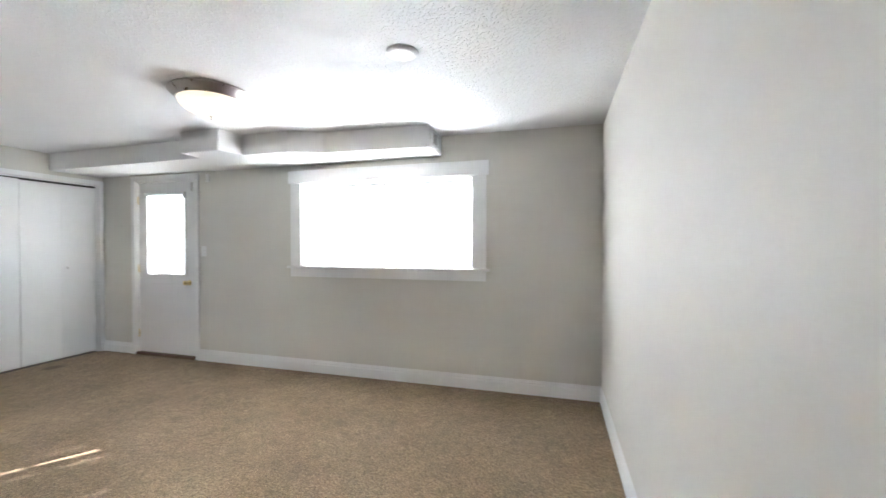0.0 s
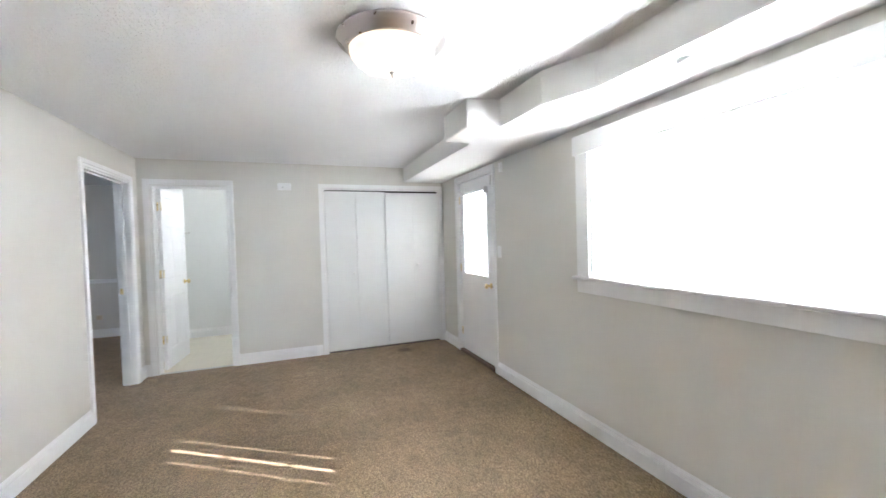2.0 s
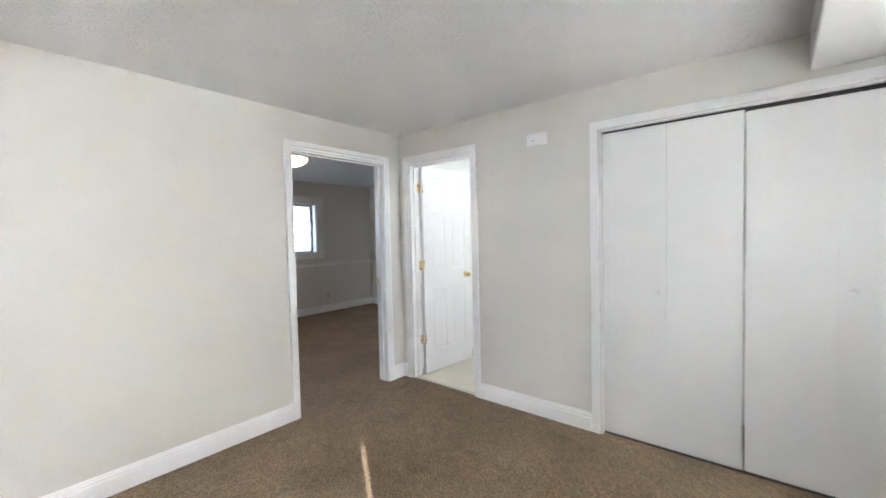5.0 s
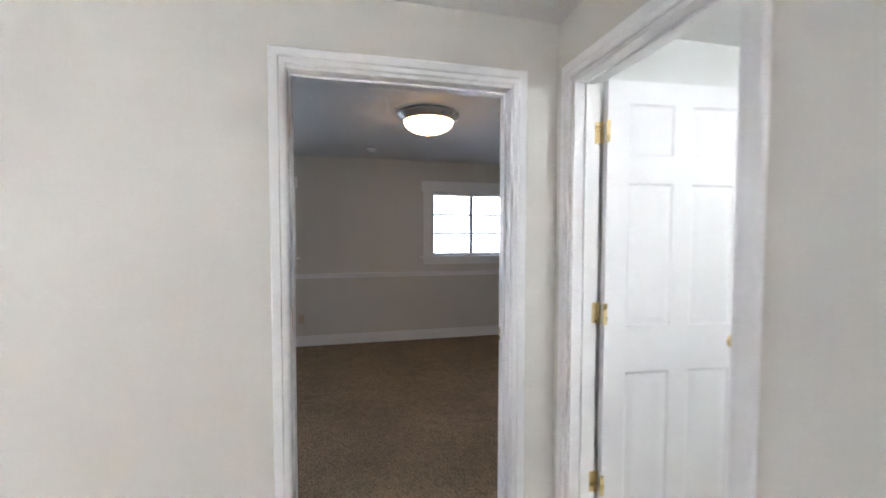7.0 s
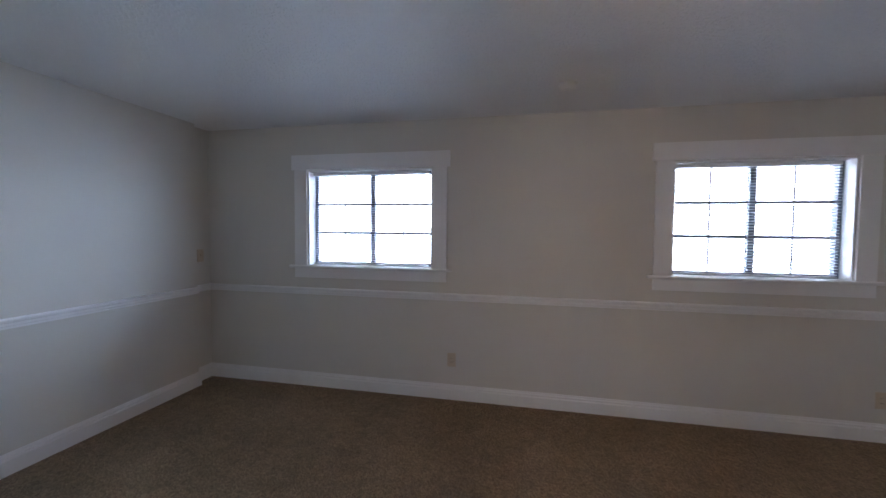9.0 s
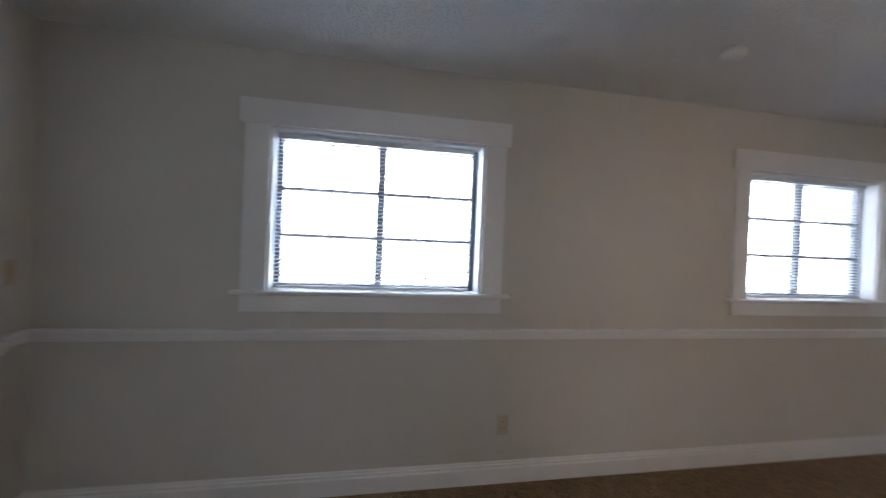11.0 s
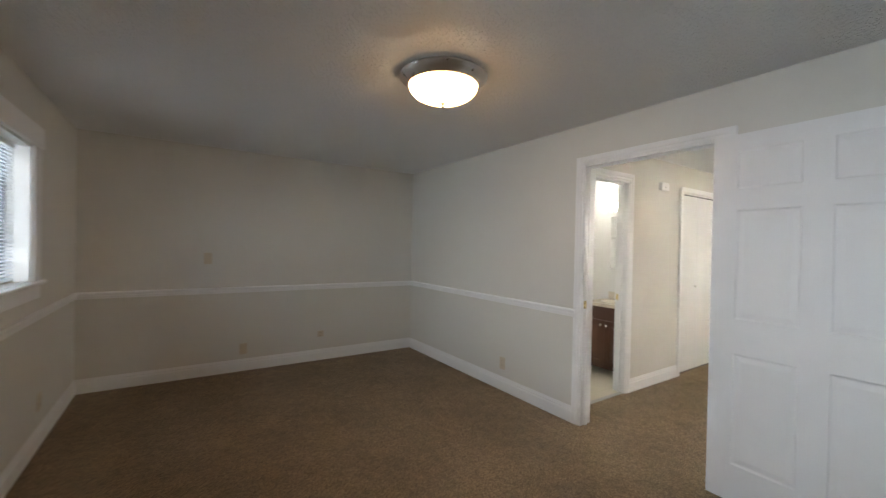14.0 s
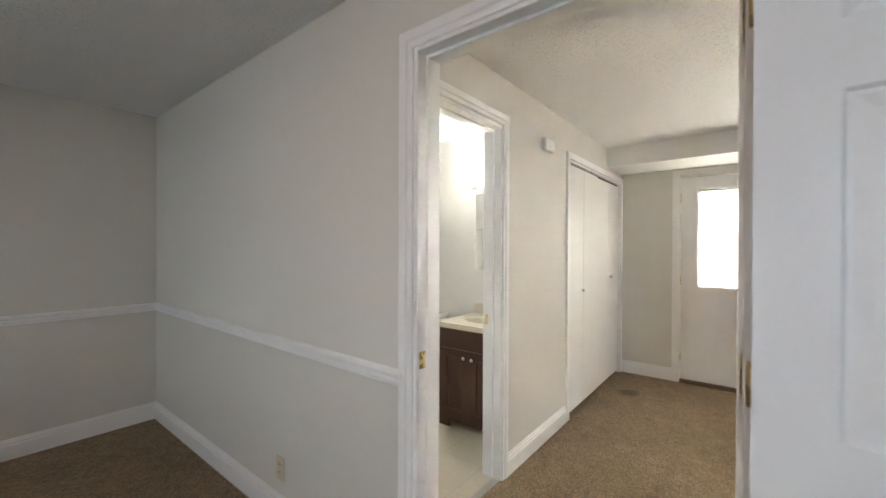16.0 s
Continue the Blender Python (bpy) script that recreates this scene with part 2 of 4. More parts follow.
def translucent_material(name, base, through=0.5):
    """Thin white slats or cloth that let light through."""
    m = bpy.data.materials.new(name)
    m.use_nodes = True
    n, lk = m.node_tree.nodes, m.node_tree.links
    n.remove(n["Principled BSDF"])
    d = n.new("ShaderNodeBsdfDiffuse")
    t = n.new("ShaderNodeBsdfTranslucent")
    g = n.new("ShaderNodeBsdfGlossy")
    g.inputs["Roughness"].default_value = 0.35
    noise_tex = n.new("ShaderNodeTexNoise")
    noise_tex.inputs["Scale"].default_value = 8
    r = n.new("ShaderNodeMapRange")
    r.inputs["To Min"].default_value, r.inputs["To Max"].default_value = 0.93, 1.05
    hsv = n.new("ShaderNodeHueSaturation")
    hsv.inputs["Color"].default_value = (*base, 1)
    lk.new(noise_tex.outputs["Fac"], r.inputs["Value"])
    lk.new(r.outputs["Result"], hsv.inputs["Value"])
    lk.new(hsv.outputs["Color"], d.inputs["Color"])
    lk.new(hsv.outputs["Color"], t.inputs["Color"])
    a = n.new("ShaderNodeMixShader")
    a.inputs[0].default_value = through
    lk.new(d.outputs[0], a.inputs[1])
    lk.new(t.outputs[0], a.inputs[2])
    c = n.new("ShaderNodeMixShader")
    c.inputs[0].default_value = 0.05
    lk.new(a.outputs[0], c.inputs[1])
    lk.new(g.outputs[0], c.inputs[2])
    lk.new(c.outputs[0], n["Material Output"].inputs["Surface"])
    return m


def glow_material(name, color, strength, base=(0.85, 0.82, 0.75)):
    m = material(name, base, 0.35, vary=0.03, scale=8, fine=40, bump=0)
    b = m.node_tree.nodes["Principled BSDF"]
    b.inputs["Emission Color"].default_value = (*color, 1)
    b.inputs["Emission Strength"].default_value = strength
    return m


M_CEILING = ceiling_material()
M_CARPET = carpet_material()
M_VINYL = vinyl_material()
M_GLASS = glass_material("window_glass")
M_SLAT = translucent_material("white_blind_slat", (0.88, 0.89, 0.90), 0.55)
M_SLAT_BED = translucent_material("off_white_blind_slat", (0.78, 0.80, 0.83), 0.35)
M_SHADE = translucent_material("white_shade_cloth", (0.85, 0.86, 0.86), 0.6)
M_MIRROR = material("mirror_glass", (0.9, 0.9, 0.9), 0.03, 1.0, vary=0.01, bump=0)
M_BOWL_LIVING = glow_material("lit_alabaster_glass_living", (1.0, 0.84, 0.58), 0.16)
M_BOWL_BED = glow_material("lit_alabaster_glass_bedroom", (1.0, 0.64, 0.33), 2.15)
M_BULB = glow_material("lit_vanity_bulb", (0.92, 0.97, 1.0), 11.0)


# ---- building helpers ----
def link_mesh(name, bm, mat, smooth=False):
    me = bpy.data.meshes.new(name)
    bmesh.ops.recalc_face_normals(bm, faces=bm.faces)
    if smooth:
        for f in bm.faces:
            f.smooth = True
    bm.to_mesh(me)
    bm.free()
    me.materials.append(mat)
    return me


def part(name, bm, mat, parent, label="", smooth=False):
    ob = new(name, link_mesh(name, bm, mat, smooth))
    ob.parent = parent
    if label:
        tagged(ob, label)
    return ob


def twin(ob, m):
    """Another piece on the same mesh, under the same parent."""
    o = new(ob.name.split(".")[0], ob.data)
    o.parent = ob.parent
    o.matrix_basis = m
    return o


def thing(name, label, category, at=None, group="", kind=""):
    ob = new(name)
    if at is not None:
        ob.matrix_world = at
    return tagged(ob, label, category, group, kind)


def solid(name, bm, mat, label, category, kind="structure", smooth=False):
    return tagged(new(name, link_mesh(name, bm, mat, smooth)), label, category, kind=kind)


def box(bm, x0, x1, y0, y1, z0, z1, bevel=0.0, seg=2):
    vs = bmesh.ops.create_cube(bm, size=1.0)["verts"]
    bmesh.ops.scale(bm, vec=(x1 - x0, y1 - y0, z1 - z0), verts=vs)
    bmesh.ops.translate(bm, vec=((x0 + x1) / 2, (y0 + y1) / 2, (z0 + z1) / 2), verts=vs)
    if bevel:
        es = list({e for v in vs for e in v.link_edges})
        bmesh.ops.bevel(bm, geom=es, offset=bevel, segments=seg, profile=0.6, affect="EDGES")
    return bm


def boxed(*a, **k):
    return box(bmesh.new(), *a, **k)


def lathe(bm, profile, steps=32, axis="z", at=(0, 0, 0)):
    """Turns (radius, height) points about an axis."""
    rings = []
    for r, h in profile:
        ring = []
        for i in range(steps if r > 1e-6 else 1):
            a = 2 * math.pi * i / steps
            c, s = r * math.cos(a), r * math.sin(a)
            p = {"z": (c, s, h), "y": (c, h, s), "x": (h, c, s)}[axis]
            ring.append(bm.verts.new(Vector(p) + Vector(at)))
        rings.append(ring)
    for a, b in zip(rings, rings[1:]):
        k = max(len(a), len(b))
        for i in range(k):
            j = (i + 1) % k
            if len(a) == 1:
                bm.faces.new((a[0], b[i], b[j]))
            elif len(b) == 1:
                bm.faces.new((a[i], b[0], a[j]))
            else:
                bm.faces.new((a[i], b[i], b[j], a[j]))
    for ring, other in ((rings[0], 1), (rings[-1], -2)):
        if len(ring) > 1:
            bm.faces.new(ring)
    return bm


def pierced(bm, axis, p0, p1, u0, u1, z0, z1, holes):
    """A slab from p0 to p1 across, u0 to u1 along, with rectangular holes (ua, ub, za, zb) right through it."""
    us = sorted({u0, u1, *(h[0] for h in holes), *(h[1] for h in holes)})
    zs = sorted({z0, z1, *(h[2] for h in holes), *(h[3] for h in holes)})
    us = [u for u in us if u0 <= u <= u1]
    zs = [z for z in zs if z0 <= z <= z1]

    def full(i, k):
        if not (0 <= i < len(us) - 1 and 0 <= k < len(zs) - 1):
            return False
        cu, cz = (us[i] + us[i + 1]) / 2, (zs[k] + zs[k + 1]) / 2
        return not any(h[0] < cu < h[1] and h[2] < cz < h[3] for h in holes)

    def pt(u, p, z):
        return (u, p, z) if axis == "x" else (p, u, z)

    cache = {}

    def v(i, side, k):
        if (i, side, k) not in cache:
            cache[i, side, k] = bm.verts.new(pt(us[i], (p0, p1)[side], zs[k]))
        return cache[i, side, k]

    for i in range(len(us) - 1):
        for k in range(len(zs) - 1):
            if not full(i, k):
                continue
            for s in (0, 1):
                bm.faces.new((v(i, s, k), v(i + 1, s, k), v(i + 1, s, k + 1), v(i, s, k + 1)))
            if not full(i - 1, k):
                bm.faces.new((v(i, 0, k), v(i, 1, k), v(i, 1, k + 1), v(i, 0, k + 1)))
            if not full(i + 1, k):
                bm.faces.new((v(i + 1, 0, k), v(i + 1, 1, k), v(i + 1, 1, k + 1), v(i + 1, 0, k + 1)))
            if not full(i, k - 1):
                bm.faces.new((v(i, 0, k), v(i + 1, 0, k), v(i + 1, 1, k), v(i, 1, k)))
            if not full(i, k + 1):
                bm.faces.new((v(i, 0, k + 1), v(i + 1, 0, k + 1), v(i + 1, 1, k + 1), v(i, 1, k + 1)))
    return bm


def moulding(p0, p1, out, profile, end0=0.0, end1=0.0):
    """A profile of (out, up) points drawn from p0 to p1; end0 and end1: 1 mitres an inner corner, -1 an outer one."""
    bm = bmesh.new()
    p0, p1, out = Vector(p0), Vector(p1), Vector(out)
    d = (p1 - p0).normalized()
    a = [bm.verts.new(p0 + out * o + d * o * end0 + Vector((0, 0, u))) for o, u in profile]
    b = [bm.verts.new(p1 + out * o - d * o * end1 + Vector((0, 0, u))) for o, u in profile]
    k = len(profile)
    for i in range(k):
        j = (i + 1) % k
        bm.faces.new((a[i], a[j], b[j], b[i]))
    bm.faces.new(a)
    bm.faces.new(b[::-1])
    return bm


def casing(u0, u1, top, profile, place, z0=0.0):
    """A mitred casing round three sides of an opening; profile: (away from the opening, proud of the wall); place(u, proud, z) gives the point."""
    bm = bmesh.new()
    rows = [[bm.verts.new(place(*q)) for q in ((u0 - d, t, z0), (u0 - d, t, top + d), (u1 + d, t, top + d), (u1 + d, t, z0))] for d, t in profile]
    k = len(rows)
    for i in range(k):
        j = (i + 1) % k
        for s in range(3):
            bm.faces.new((rows[i][s], rows[j][s], rows[j][s + 1], rows[i][s + 1]))
    bm.faces.new([r[0] for r in rows])
    bm.faces.new([r[3] for r in rows][::-1])
    return bm


BASE = [(0, 0), (0.016, 0), (0.016, 0.086), (0.013, 0.091), (0.008, 0.092), (0.008, 0.099), (0.012, 0.102), (0.012, 0.109), (0.006, 0.113), (0.005, 0.122), (0.002, 0.128), (0, 0.128)]
RAIL = [(0, 0.843), (0.008, 0.846), (0.010, 0.858), (0.017, 0.864), (0.017, 0.878), (0.024, 0.886), (0.026, 0.897), (0.020, 0.904), (0, 0.906)]
COLONIAL = [(0.004, 0), (0.004, 0.010), (0.009, 0.0125), (0.026, 0.0115), (0.031, 0.017), (0.058, 0.019), (0.064, 0.015), (0.064, 0)]
FLATCASE = [(0.004, 0), (0.004, 0.014), (0.007, 0.017), (0.056, 0.017), (0.060, 0.013), (0.060, 0)]

# ---- the shell ----
LX0, LX1, LY0, LY1 = -5.54, 0.245, 0.0, 3.44      # living room faces
BX0, BX1, BY0, BY1 = -8.08, -1.74, -3.52, -0.12   # bedroom faces
CEIL, BCEIL, TOP = 2.33, 2.36, 2.46
HALL_X, HALL_Y = -1.62, -2.3
JUT_Y, RECESS_X = -3.28, -1.66
WIN = (-2.67, -0.858, 1.10, 1.948)
XDOOR = (-5.00, -4.07, 0.0, 2.075)
BEDDOOR = (-5.338, -4.398, 0.0, 2.05)
BATHDOOR = (0.118, 0.856, 0.0, 2.05)
CLOSET = (1.888, 3.385, 0.0, 2.04)
BW1 = (-3.864, -2.706, 1.110, 1.962)
BW2 = (-6.848, -5.704, 1.110, 1.962)

solid("wall_north", pierced(bmesh.new(), "x", LY1, LY1 + 0.22, -6.35, LX1 + 0.16, -0.1, TOP, [WIN, (*XDOOR[:2], -0.02, XDOOR[3])]), M_WALL,
      "greige painted outer wall with window and back door", "wall")
solid("wall_closet", pierced(bmesh.new(), "y", LX0 - 0.115, LX0, 0.0, LY1, -0.1, TOP, [(*BATHDOOR[:2], -0.02, BATHDOOR[3]), (*CLOSET[:2], -0.02, CLOSET[3])]), M_WALL,
      "greige painted wall with closet and bathroom doorway", "wall")
solid("wall_partition", pierced(bmesh.new(), "x", BY1, 0.0, BX0 - 0.12, HALL_X, -0.1, TOP, [(*BEDDOOR[:2], -0.02, BEDDOOR[3])]), M_WALL,
      "greige painted wall between living room and bedroom", "wall")
solid("wall_east", boxed(LX1, LX1 + 0.16, HALL_Y - 0.1, LY1, -0.1, TOP), M_WALL, "plain greige painted side wall", "wall")
solid("wall_hall", boxed(HALL_X, LX1, HALL_Y - 0.1, HALL_Y, -0.1, TOP), M_WALL, "plain greige end wall behind the walk", "wall")
bm = boxed(BX1, HALL_X, JUT_Y, BY1, -0.1, TOP)
box(bm, HALL_X, -1.50, JUT_Y, JUT_Y + 0.14, -0.1, TOP)
solid("wall_bedroom_east", bm, M_WALL, "greige painted bedroom wall that juts out", "wall")
solid("wall_recess", boxed(RECESS_X, -1.50, BY0, JUT_Y, -0.1, TOP), M_WALL, "narrow greige wall in a corner recess", "wall")
solid("wall_south", pierced(bmesh.new(), "x", BY0 - 0.24, BY0, BX0 - 0.12, -1.50, -0.1, TOP, [BW1, BW2]), M_WALL, "greige painted bedroom wall with two windows", "wall")
solid("wall_west", boxed(BX0 - 0.12, BX0, BY0, BY1, -0.1, TOP), M_WALL, "plain greige painted bedroom end wall", "wall")
solid("wall_bath_north", boxed(-7.45, LX0 - 0.115, 1.72, 1.82, -0.1, TOP), M_BATH_WALL, "pale painted bathroom wall", "wall")
solid("wall_bath_west", boxed(-7.45, -7.35, 0.0, 1.72, -0.1, TOP), M_BATH_WALL, "pale painted bathroom end wall", "wall")
solid("wall_bath_south", boxed(-7.35, LX0 - 0.115, 0.0, 0.006, 0.0, CEIL), M_BATH_WALL, "pale painted bathroom side wall", "wall")
solid("wall_closet_back", boxed(-6.35, -6.25, 1.82, LY1, -0.1, TOP), M_WALL, "plain back wall of the closet", "wall")

bm = boxed(LX0, LX1, 0.0, LY1, CEIL, CEIL + 0.08)
box(bm, HALL_X, LX1, HALL_Y, 0.0, CEIL, CEIL + 0.08)
solid("ceiling_living", bm, M_CEILING, "white knockdown textured living room ceiling", "ceiling")
solid("ceiling_bedroom", boxed(BX0, RECESS_X, BY0, BY1, BCEIL, BCEIL + 0.08), M_CEILING, "white knockdown textured bedroom ceiling", "ceiling")
solid("ceiling_bath", boxed(-7.35, LX0 - 0.115, 0.0, 1.72, CEIL, CEIL + 0.08), M_CEILING, "white bathroom ceiling", "ceiling")
solid("roof", boxed(-8.4, 0.5, -3.9, 3.8, TOP, TOP + 0.15), M_CONCRETE, "flat slab over the rooms", "roof")

bm = boxed(LX0 - 0.02, LX1, 0.0, LY1, -0.03, 0.0)
box(bm, HALL_X, LX1, HALL_Y, 0.0, -0.03, 0.0)
solid("floor_living", bm, M_CARPET, "brown cut-pile carpet with an old stain", "carpet")
bm = boxed(BX0, RECESS_X, BY0, HALL_Y, -0.03, 0.0)
box(bm, BX0, HALL_X, HALL_Y, BY1, -0.03, 0.0)
box(bm, BEDDOOR[0], BEDDOOR[1], BY1, 0.0, -0.03, 0.0)
solid("floor_bedroom", bm, M_CARPET, "brown cut-pile bedroom carpet", "carpet")
solid("floor_bath", boxed(-7.35, LX0 - 0.02, 0.0, 1.72, -0.03, -0.003), M_VINYL, "cream sheet vinyl bathroom floor", "floor")
solid("floor_closet", boxed(-6.25, LX0 - 0.02, 1.82, LY1, -0.03, 0.0), M_CARPET, "brown closet carpet", "carpet")
solid("slab", boxed(-8.4, 0.5, -3.9, 3.8, -0.2, -0.1), M_CONCRETE, "concrete slab under the rooms", "floor")
bm = bmesh.new()
bmesh.ops.create_grid(bm, x_segments=8, y_segments=8, size=900)
bmesh.ops.translate(bm, vec=(0, 0, -0.21), verts=bm.verts)
solid("ground", bm, M_GROUND, "rough grass ground around the house", "ground")


def skirting(p0, p1, out, e0=0, e1=0, name="baseboard", prof=BASE):
    label = "white painted baseboard with a stepped top" if name == "baseboard" else "white painted chair rail moulding"
    solid(name, moulding((*p0, 0), (*p1, 0), (*out, 0), prof, e0, e1), M_TRIM, label, "baseboard" if name == "baseboard" else "trim")


# living room
skirting((LX1, LY1), (-4.021, LY1), (0, -1), 1, 0)
skirting((-5.049, LY1), (LX0, LY1), (0, -1), 0, 1)
skirting((LX0, 1.826), (LX0, 0.907), (1, 0))
skirting((LX0, 0.052), (LX0, 0.0), (1, 0), 0, 1)
skirting((LX0, 0.0), (-5.369, 0.0), (0, 1), 1, 0)
skirting((-4.375, 0.0), (HALL_X, 0.0), (0, 1), 0, -1)
skirting((HALL_X, 0.0), (HALL_X, HALL_Y), (1, 0), -1, 1)
skirting((HALL_X, HALL_Y), (LX1, HALL_Y), (0, 1), 1, 1)
skirting((LX1, HALL_Y), (LX1, LY1), (-1, 0), 1, 1)
# bedroom: baseboard and chair rail
for nm, pf in (("baseboard", BASE), ("chair_rail", RAIL)):
    skirting((BX0, BY1), (-5.378, BY1), (0, -1), 1, 0, nm, pf)
    skirting((-4.315, BY1), (BX1, BY1), (0, -1), 0, 1, nm, pf)
    skirting((BX1, BY1), (BX1, JUT_Y), (-1, 0), 1, -1, nm, pf)
    skirting((BX1, JUT_Y), (RECESS_X, JUT_Y), (0, -1), -1, 1, nm, pf)
    skirting((RECESS_X, JUT_Y), (RECESS_X, BY0), (-1, 0), 1, 1, nm, pf)
    skirting((RECESS_X, BY0), (BX0, BY0), (0, 1), 1, 1, nm, pf)
    skirting((BX0, BY0), (BX0, BY1), (1, 0), 1, 1, nm, pf)
# bathroom
skirting((-7.35, 0.006), (LX0 - 0.18, 0.006), (0, 1), 1, 0)
skirting((-7.35, 1.72), (-7.35, 0.006), (1, 0), 1, 1)
skirting((-6.33, 1.72), (-7.35, 1.72), (0, -1), 0, 1)

# boxed-in duct below the living room ceiling
SOFFIT = [(LX0, 2.905), (-3.375, 2.885), (-3.375, 2.66), (-2.945, 2.66), (-2.90, 2.885), (-2.42, 2.89), (-2.13, 3.02), (-1.155, 3.06), (-1.155, LY1), (LX0, LY1)]
bm = bmesh.new()
lo = [bm.verts.new((x, y, 2.142)) for x, y in SOFFIT]
hi = [bm.verts.new((x, y, CEIL)) for x, y in SOFFIT]
bm.faces.new(lo)
for i in range(len(SOFFIT)):
    j = (i + 1) % len(SOFFIT)
    bm.faces.new((lo[i], lo[j], hi[j], hi[i]))
bmesh.ops.bevel(bm, geom=[e for e in bm.edges if all(v in lo for v in e.verts) or abs(e.verts[0].co.z - e.verts[1].co.z) > 0.1],
                offset=0.006, segments=2, affect="EDGES")
solid("soffit", bm, M_SOFFIT, "boxed-in duct soffit with bends, painted white", "soffit")


# ---- doors ----
def leaf_with_panels(parent, w, h, t, name="door_leaf"):
    """A six-panel leaf from its hinge edge along +x, thickness to -y."""
    st, mid = max(0.130 * w, 0.095), max(0.125 * w, 0.083)
    cols = [(st, w / 2 - mid / 2), (w / 2 + mid / 2, w - st)]
    rows = [(0.22, 0.83), (1.02, 1.62), (1.735, 1.945)]
    holes = [(a, b, c, d) for a, b in cols for c, d in rows]
    leaf = part(name, pierced(bmesh.new(), "x", -t, 0, 0, w, 0.012, h, holes), M_DOOR, parent, "white six-panel door leaf")
    for a, b, c, d in holes:
        bm = bmesh.new()
        for s in (0, 1):
            lv = []
            for inset, deep in ((0.0, 0.0), (0.007, 0.006), (0.014, 0.007), (0.040, 0.002), (0.046, 0.002)):
                y = -deep if s == 0 else -t + deep
                lv.append([bm.verts.new(q) for q in ((a + inset, y, c + inset), (b - inset, y, c + inset), (b - inset, y, d - inset), (a + inset, y, d - inset))])
            for p, q in zip(lv, lv[1:]):
                for i in range(4):
                    bm.faces.new((p[i], p[(i + 1) % 4], q[(i + 1) % 4], q[i]))
            bm.faces.new(lv[-1])
        part("panel", bm, M_DOOR, leaf)
    return leaf


def knob(parent, x, z, t, mat, both=True, r=0.027):
    """A round knob on a rose, on the faces y = 0 and y = -t."""
    prof = [(0.0, 0), (0.031, 0), (0.031, 0.006), (0.014, 0.010), (0.011, 0.026), (0.016, 0.030), (r, 0.042), (r * 0.98, 0.054), (r * 0.6, 0.062), (0, 0.063)]
    for sgn, y in ((1, 0), (-1, -t))[: 2 if both else 1]:
        bm = lathe(bmesh.new(), [(rr, sgn * hh) for rr, hh in prof], 20, "y", (x, y, z))
        part("door_knob", bm, mat, parent, "round brass knob" if mat is M_BRASS else "round knob", True)


def hinge(parent, x, y, z, way, out):
    """A brass butt hinge: a knuckle and two plates. out: which way in x and y the plates lie."""
    bm = lathe(bmesh.new(), [(0, -0.046), (0.0045, -0.046), (0.0065, -0.043), (0.0065, 0.043), (0.0045, 0.046), (0, 0.046)], 10, "z", (x, y, z))
    for dx0, dx1, dy0, dy1 in out:
        box(bm, x + dx0, x + dx1, y + dy0, y + dy1, z - 0.044, z + 0.044)
    part("hinge", bm, M_BRASS, parent, "brass butt hinge")


def jamb(parent, axis, p0, p1, u0, u1, top, stop, t=0.019):
    """Lining of an opening with door stops; stop: (from, to) across the wall."""
    lo, hi = min(p0, p1), max(p0, p1)

    def bx(bm, ua, ub, pa, pb, za, zb):
        return box(bm, ua, ub, pa, pb, za, zb, 0.0015, 1) if axis == "x" else box(bm, pa, pb, ua, ub, za, zb, 0.0015, 1)

    for ua, ub, sa, sb in ((u0, u0 + t, u0 + t, u0 + t + 0.011), (u1 - t, u1, u1 - t - 0.011, u1 - t)):
        bm = bx(bmesh.new(), ua, ub, lo, hi, 0.0, top)
        bx(bm, sa, sb, *stop, 0.0, top - t)
        part("jamb", bm, M_TRIM, parent)
    bm = bx(bmesh.new(), u0 + t, u1 - t, lo, hi, top - t, top)
    bx(bm, u0 + t + 0.011, u1 - t - 0.011, *stop, top - t - 0.011, top - t)
    part("head_jamb", bm, M_TRIM, parent)


# bedroom door: folded right back against the bedroom side of the partition
door_1 = thing("door_1", "white six-panel bedroom door standing wide open", "door", pose(0, 0, 0), kind="structure")
jamb(door_1, "x", BY1 - 0.002, 0.002, BEDDOOR[0], BEDDOOR[1], BEDDOOR[3], (-0.078, -0.045))
part("door_casing", casing(BEDDOOR[0] + 0.014, BEDDOOR[1] - 0.020, BEDDOOR[3] - 0.008, COLONIAL, lambda u, t, z: (u, t, z)), M_TRIM, door_1, "white moulded casing")
part("door_casing", casing(BEDDOOR[0] + 0.005, -4.380, BEDDOOR[3] - 0.008, COLONIAL, lambda u, t, z: (u, BY1 - t, z)), M_TRIM, door_1, "white moulded casing")
leaf = leaf_with_panels(door_1, 0.905, 2.035, 0.035)
leaf.matrix_basis = pose(-4.402, -0.164, 0.0, 0, 0, -1.8)
knob(leaf, 0.842, 0.93, 0.035, M_BRASS)
for hz in (0.33, 1.08, 1.83):
    hinge(door_1, -4.405, -0.153, hz, 1, [(-0.0165, -0.0145, 0.036, 0.111), (0.0055, 0.0075, -0.044, -0.012)])
bm = boxed(-5.320, -5.3165, -0.110, -0.074, 0.920, 0.980)
box(bm, -5.3165, -5.315, -0.098, -0.086, 0.940, 0.960)
part("strike_plate", bm, M_BRASS, door_1, "brass strike plate")

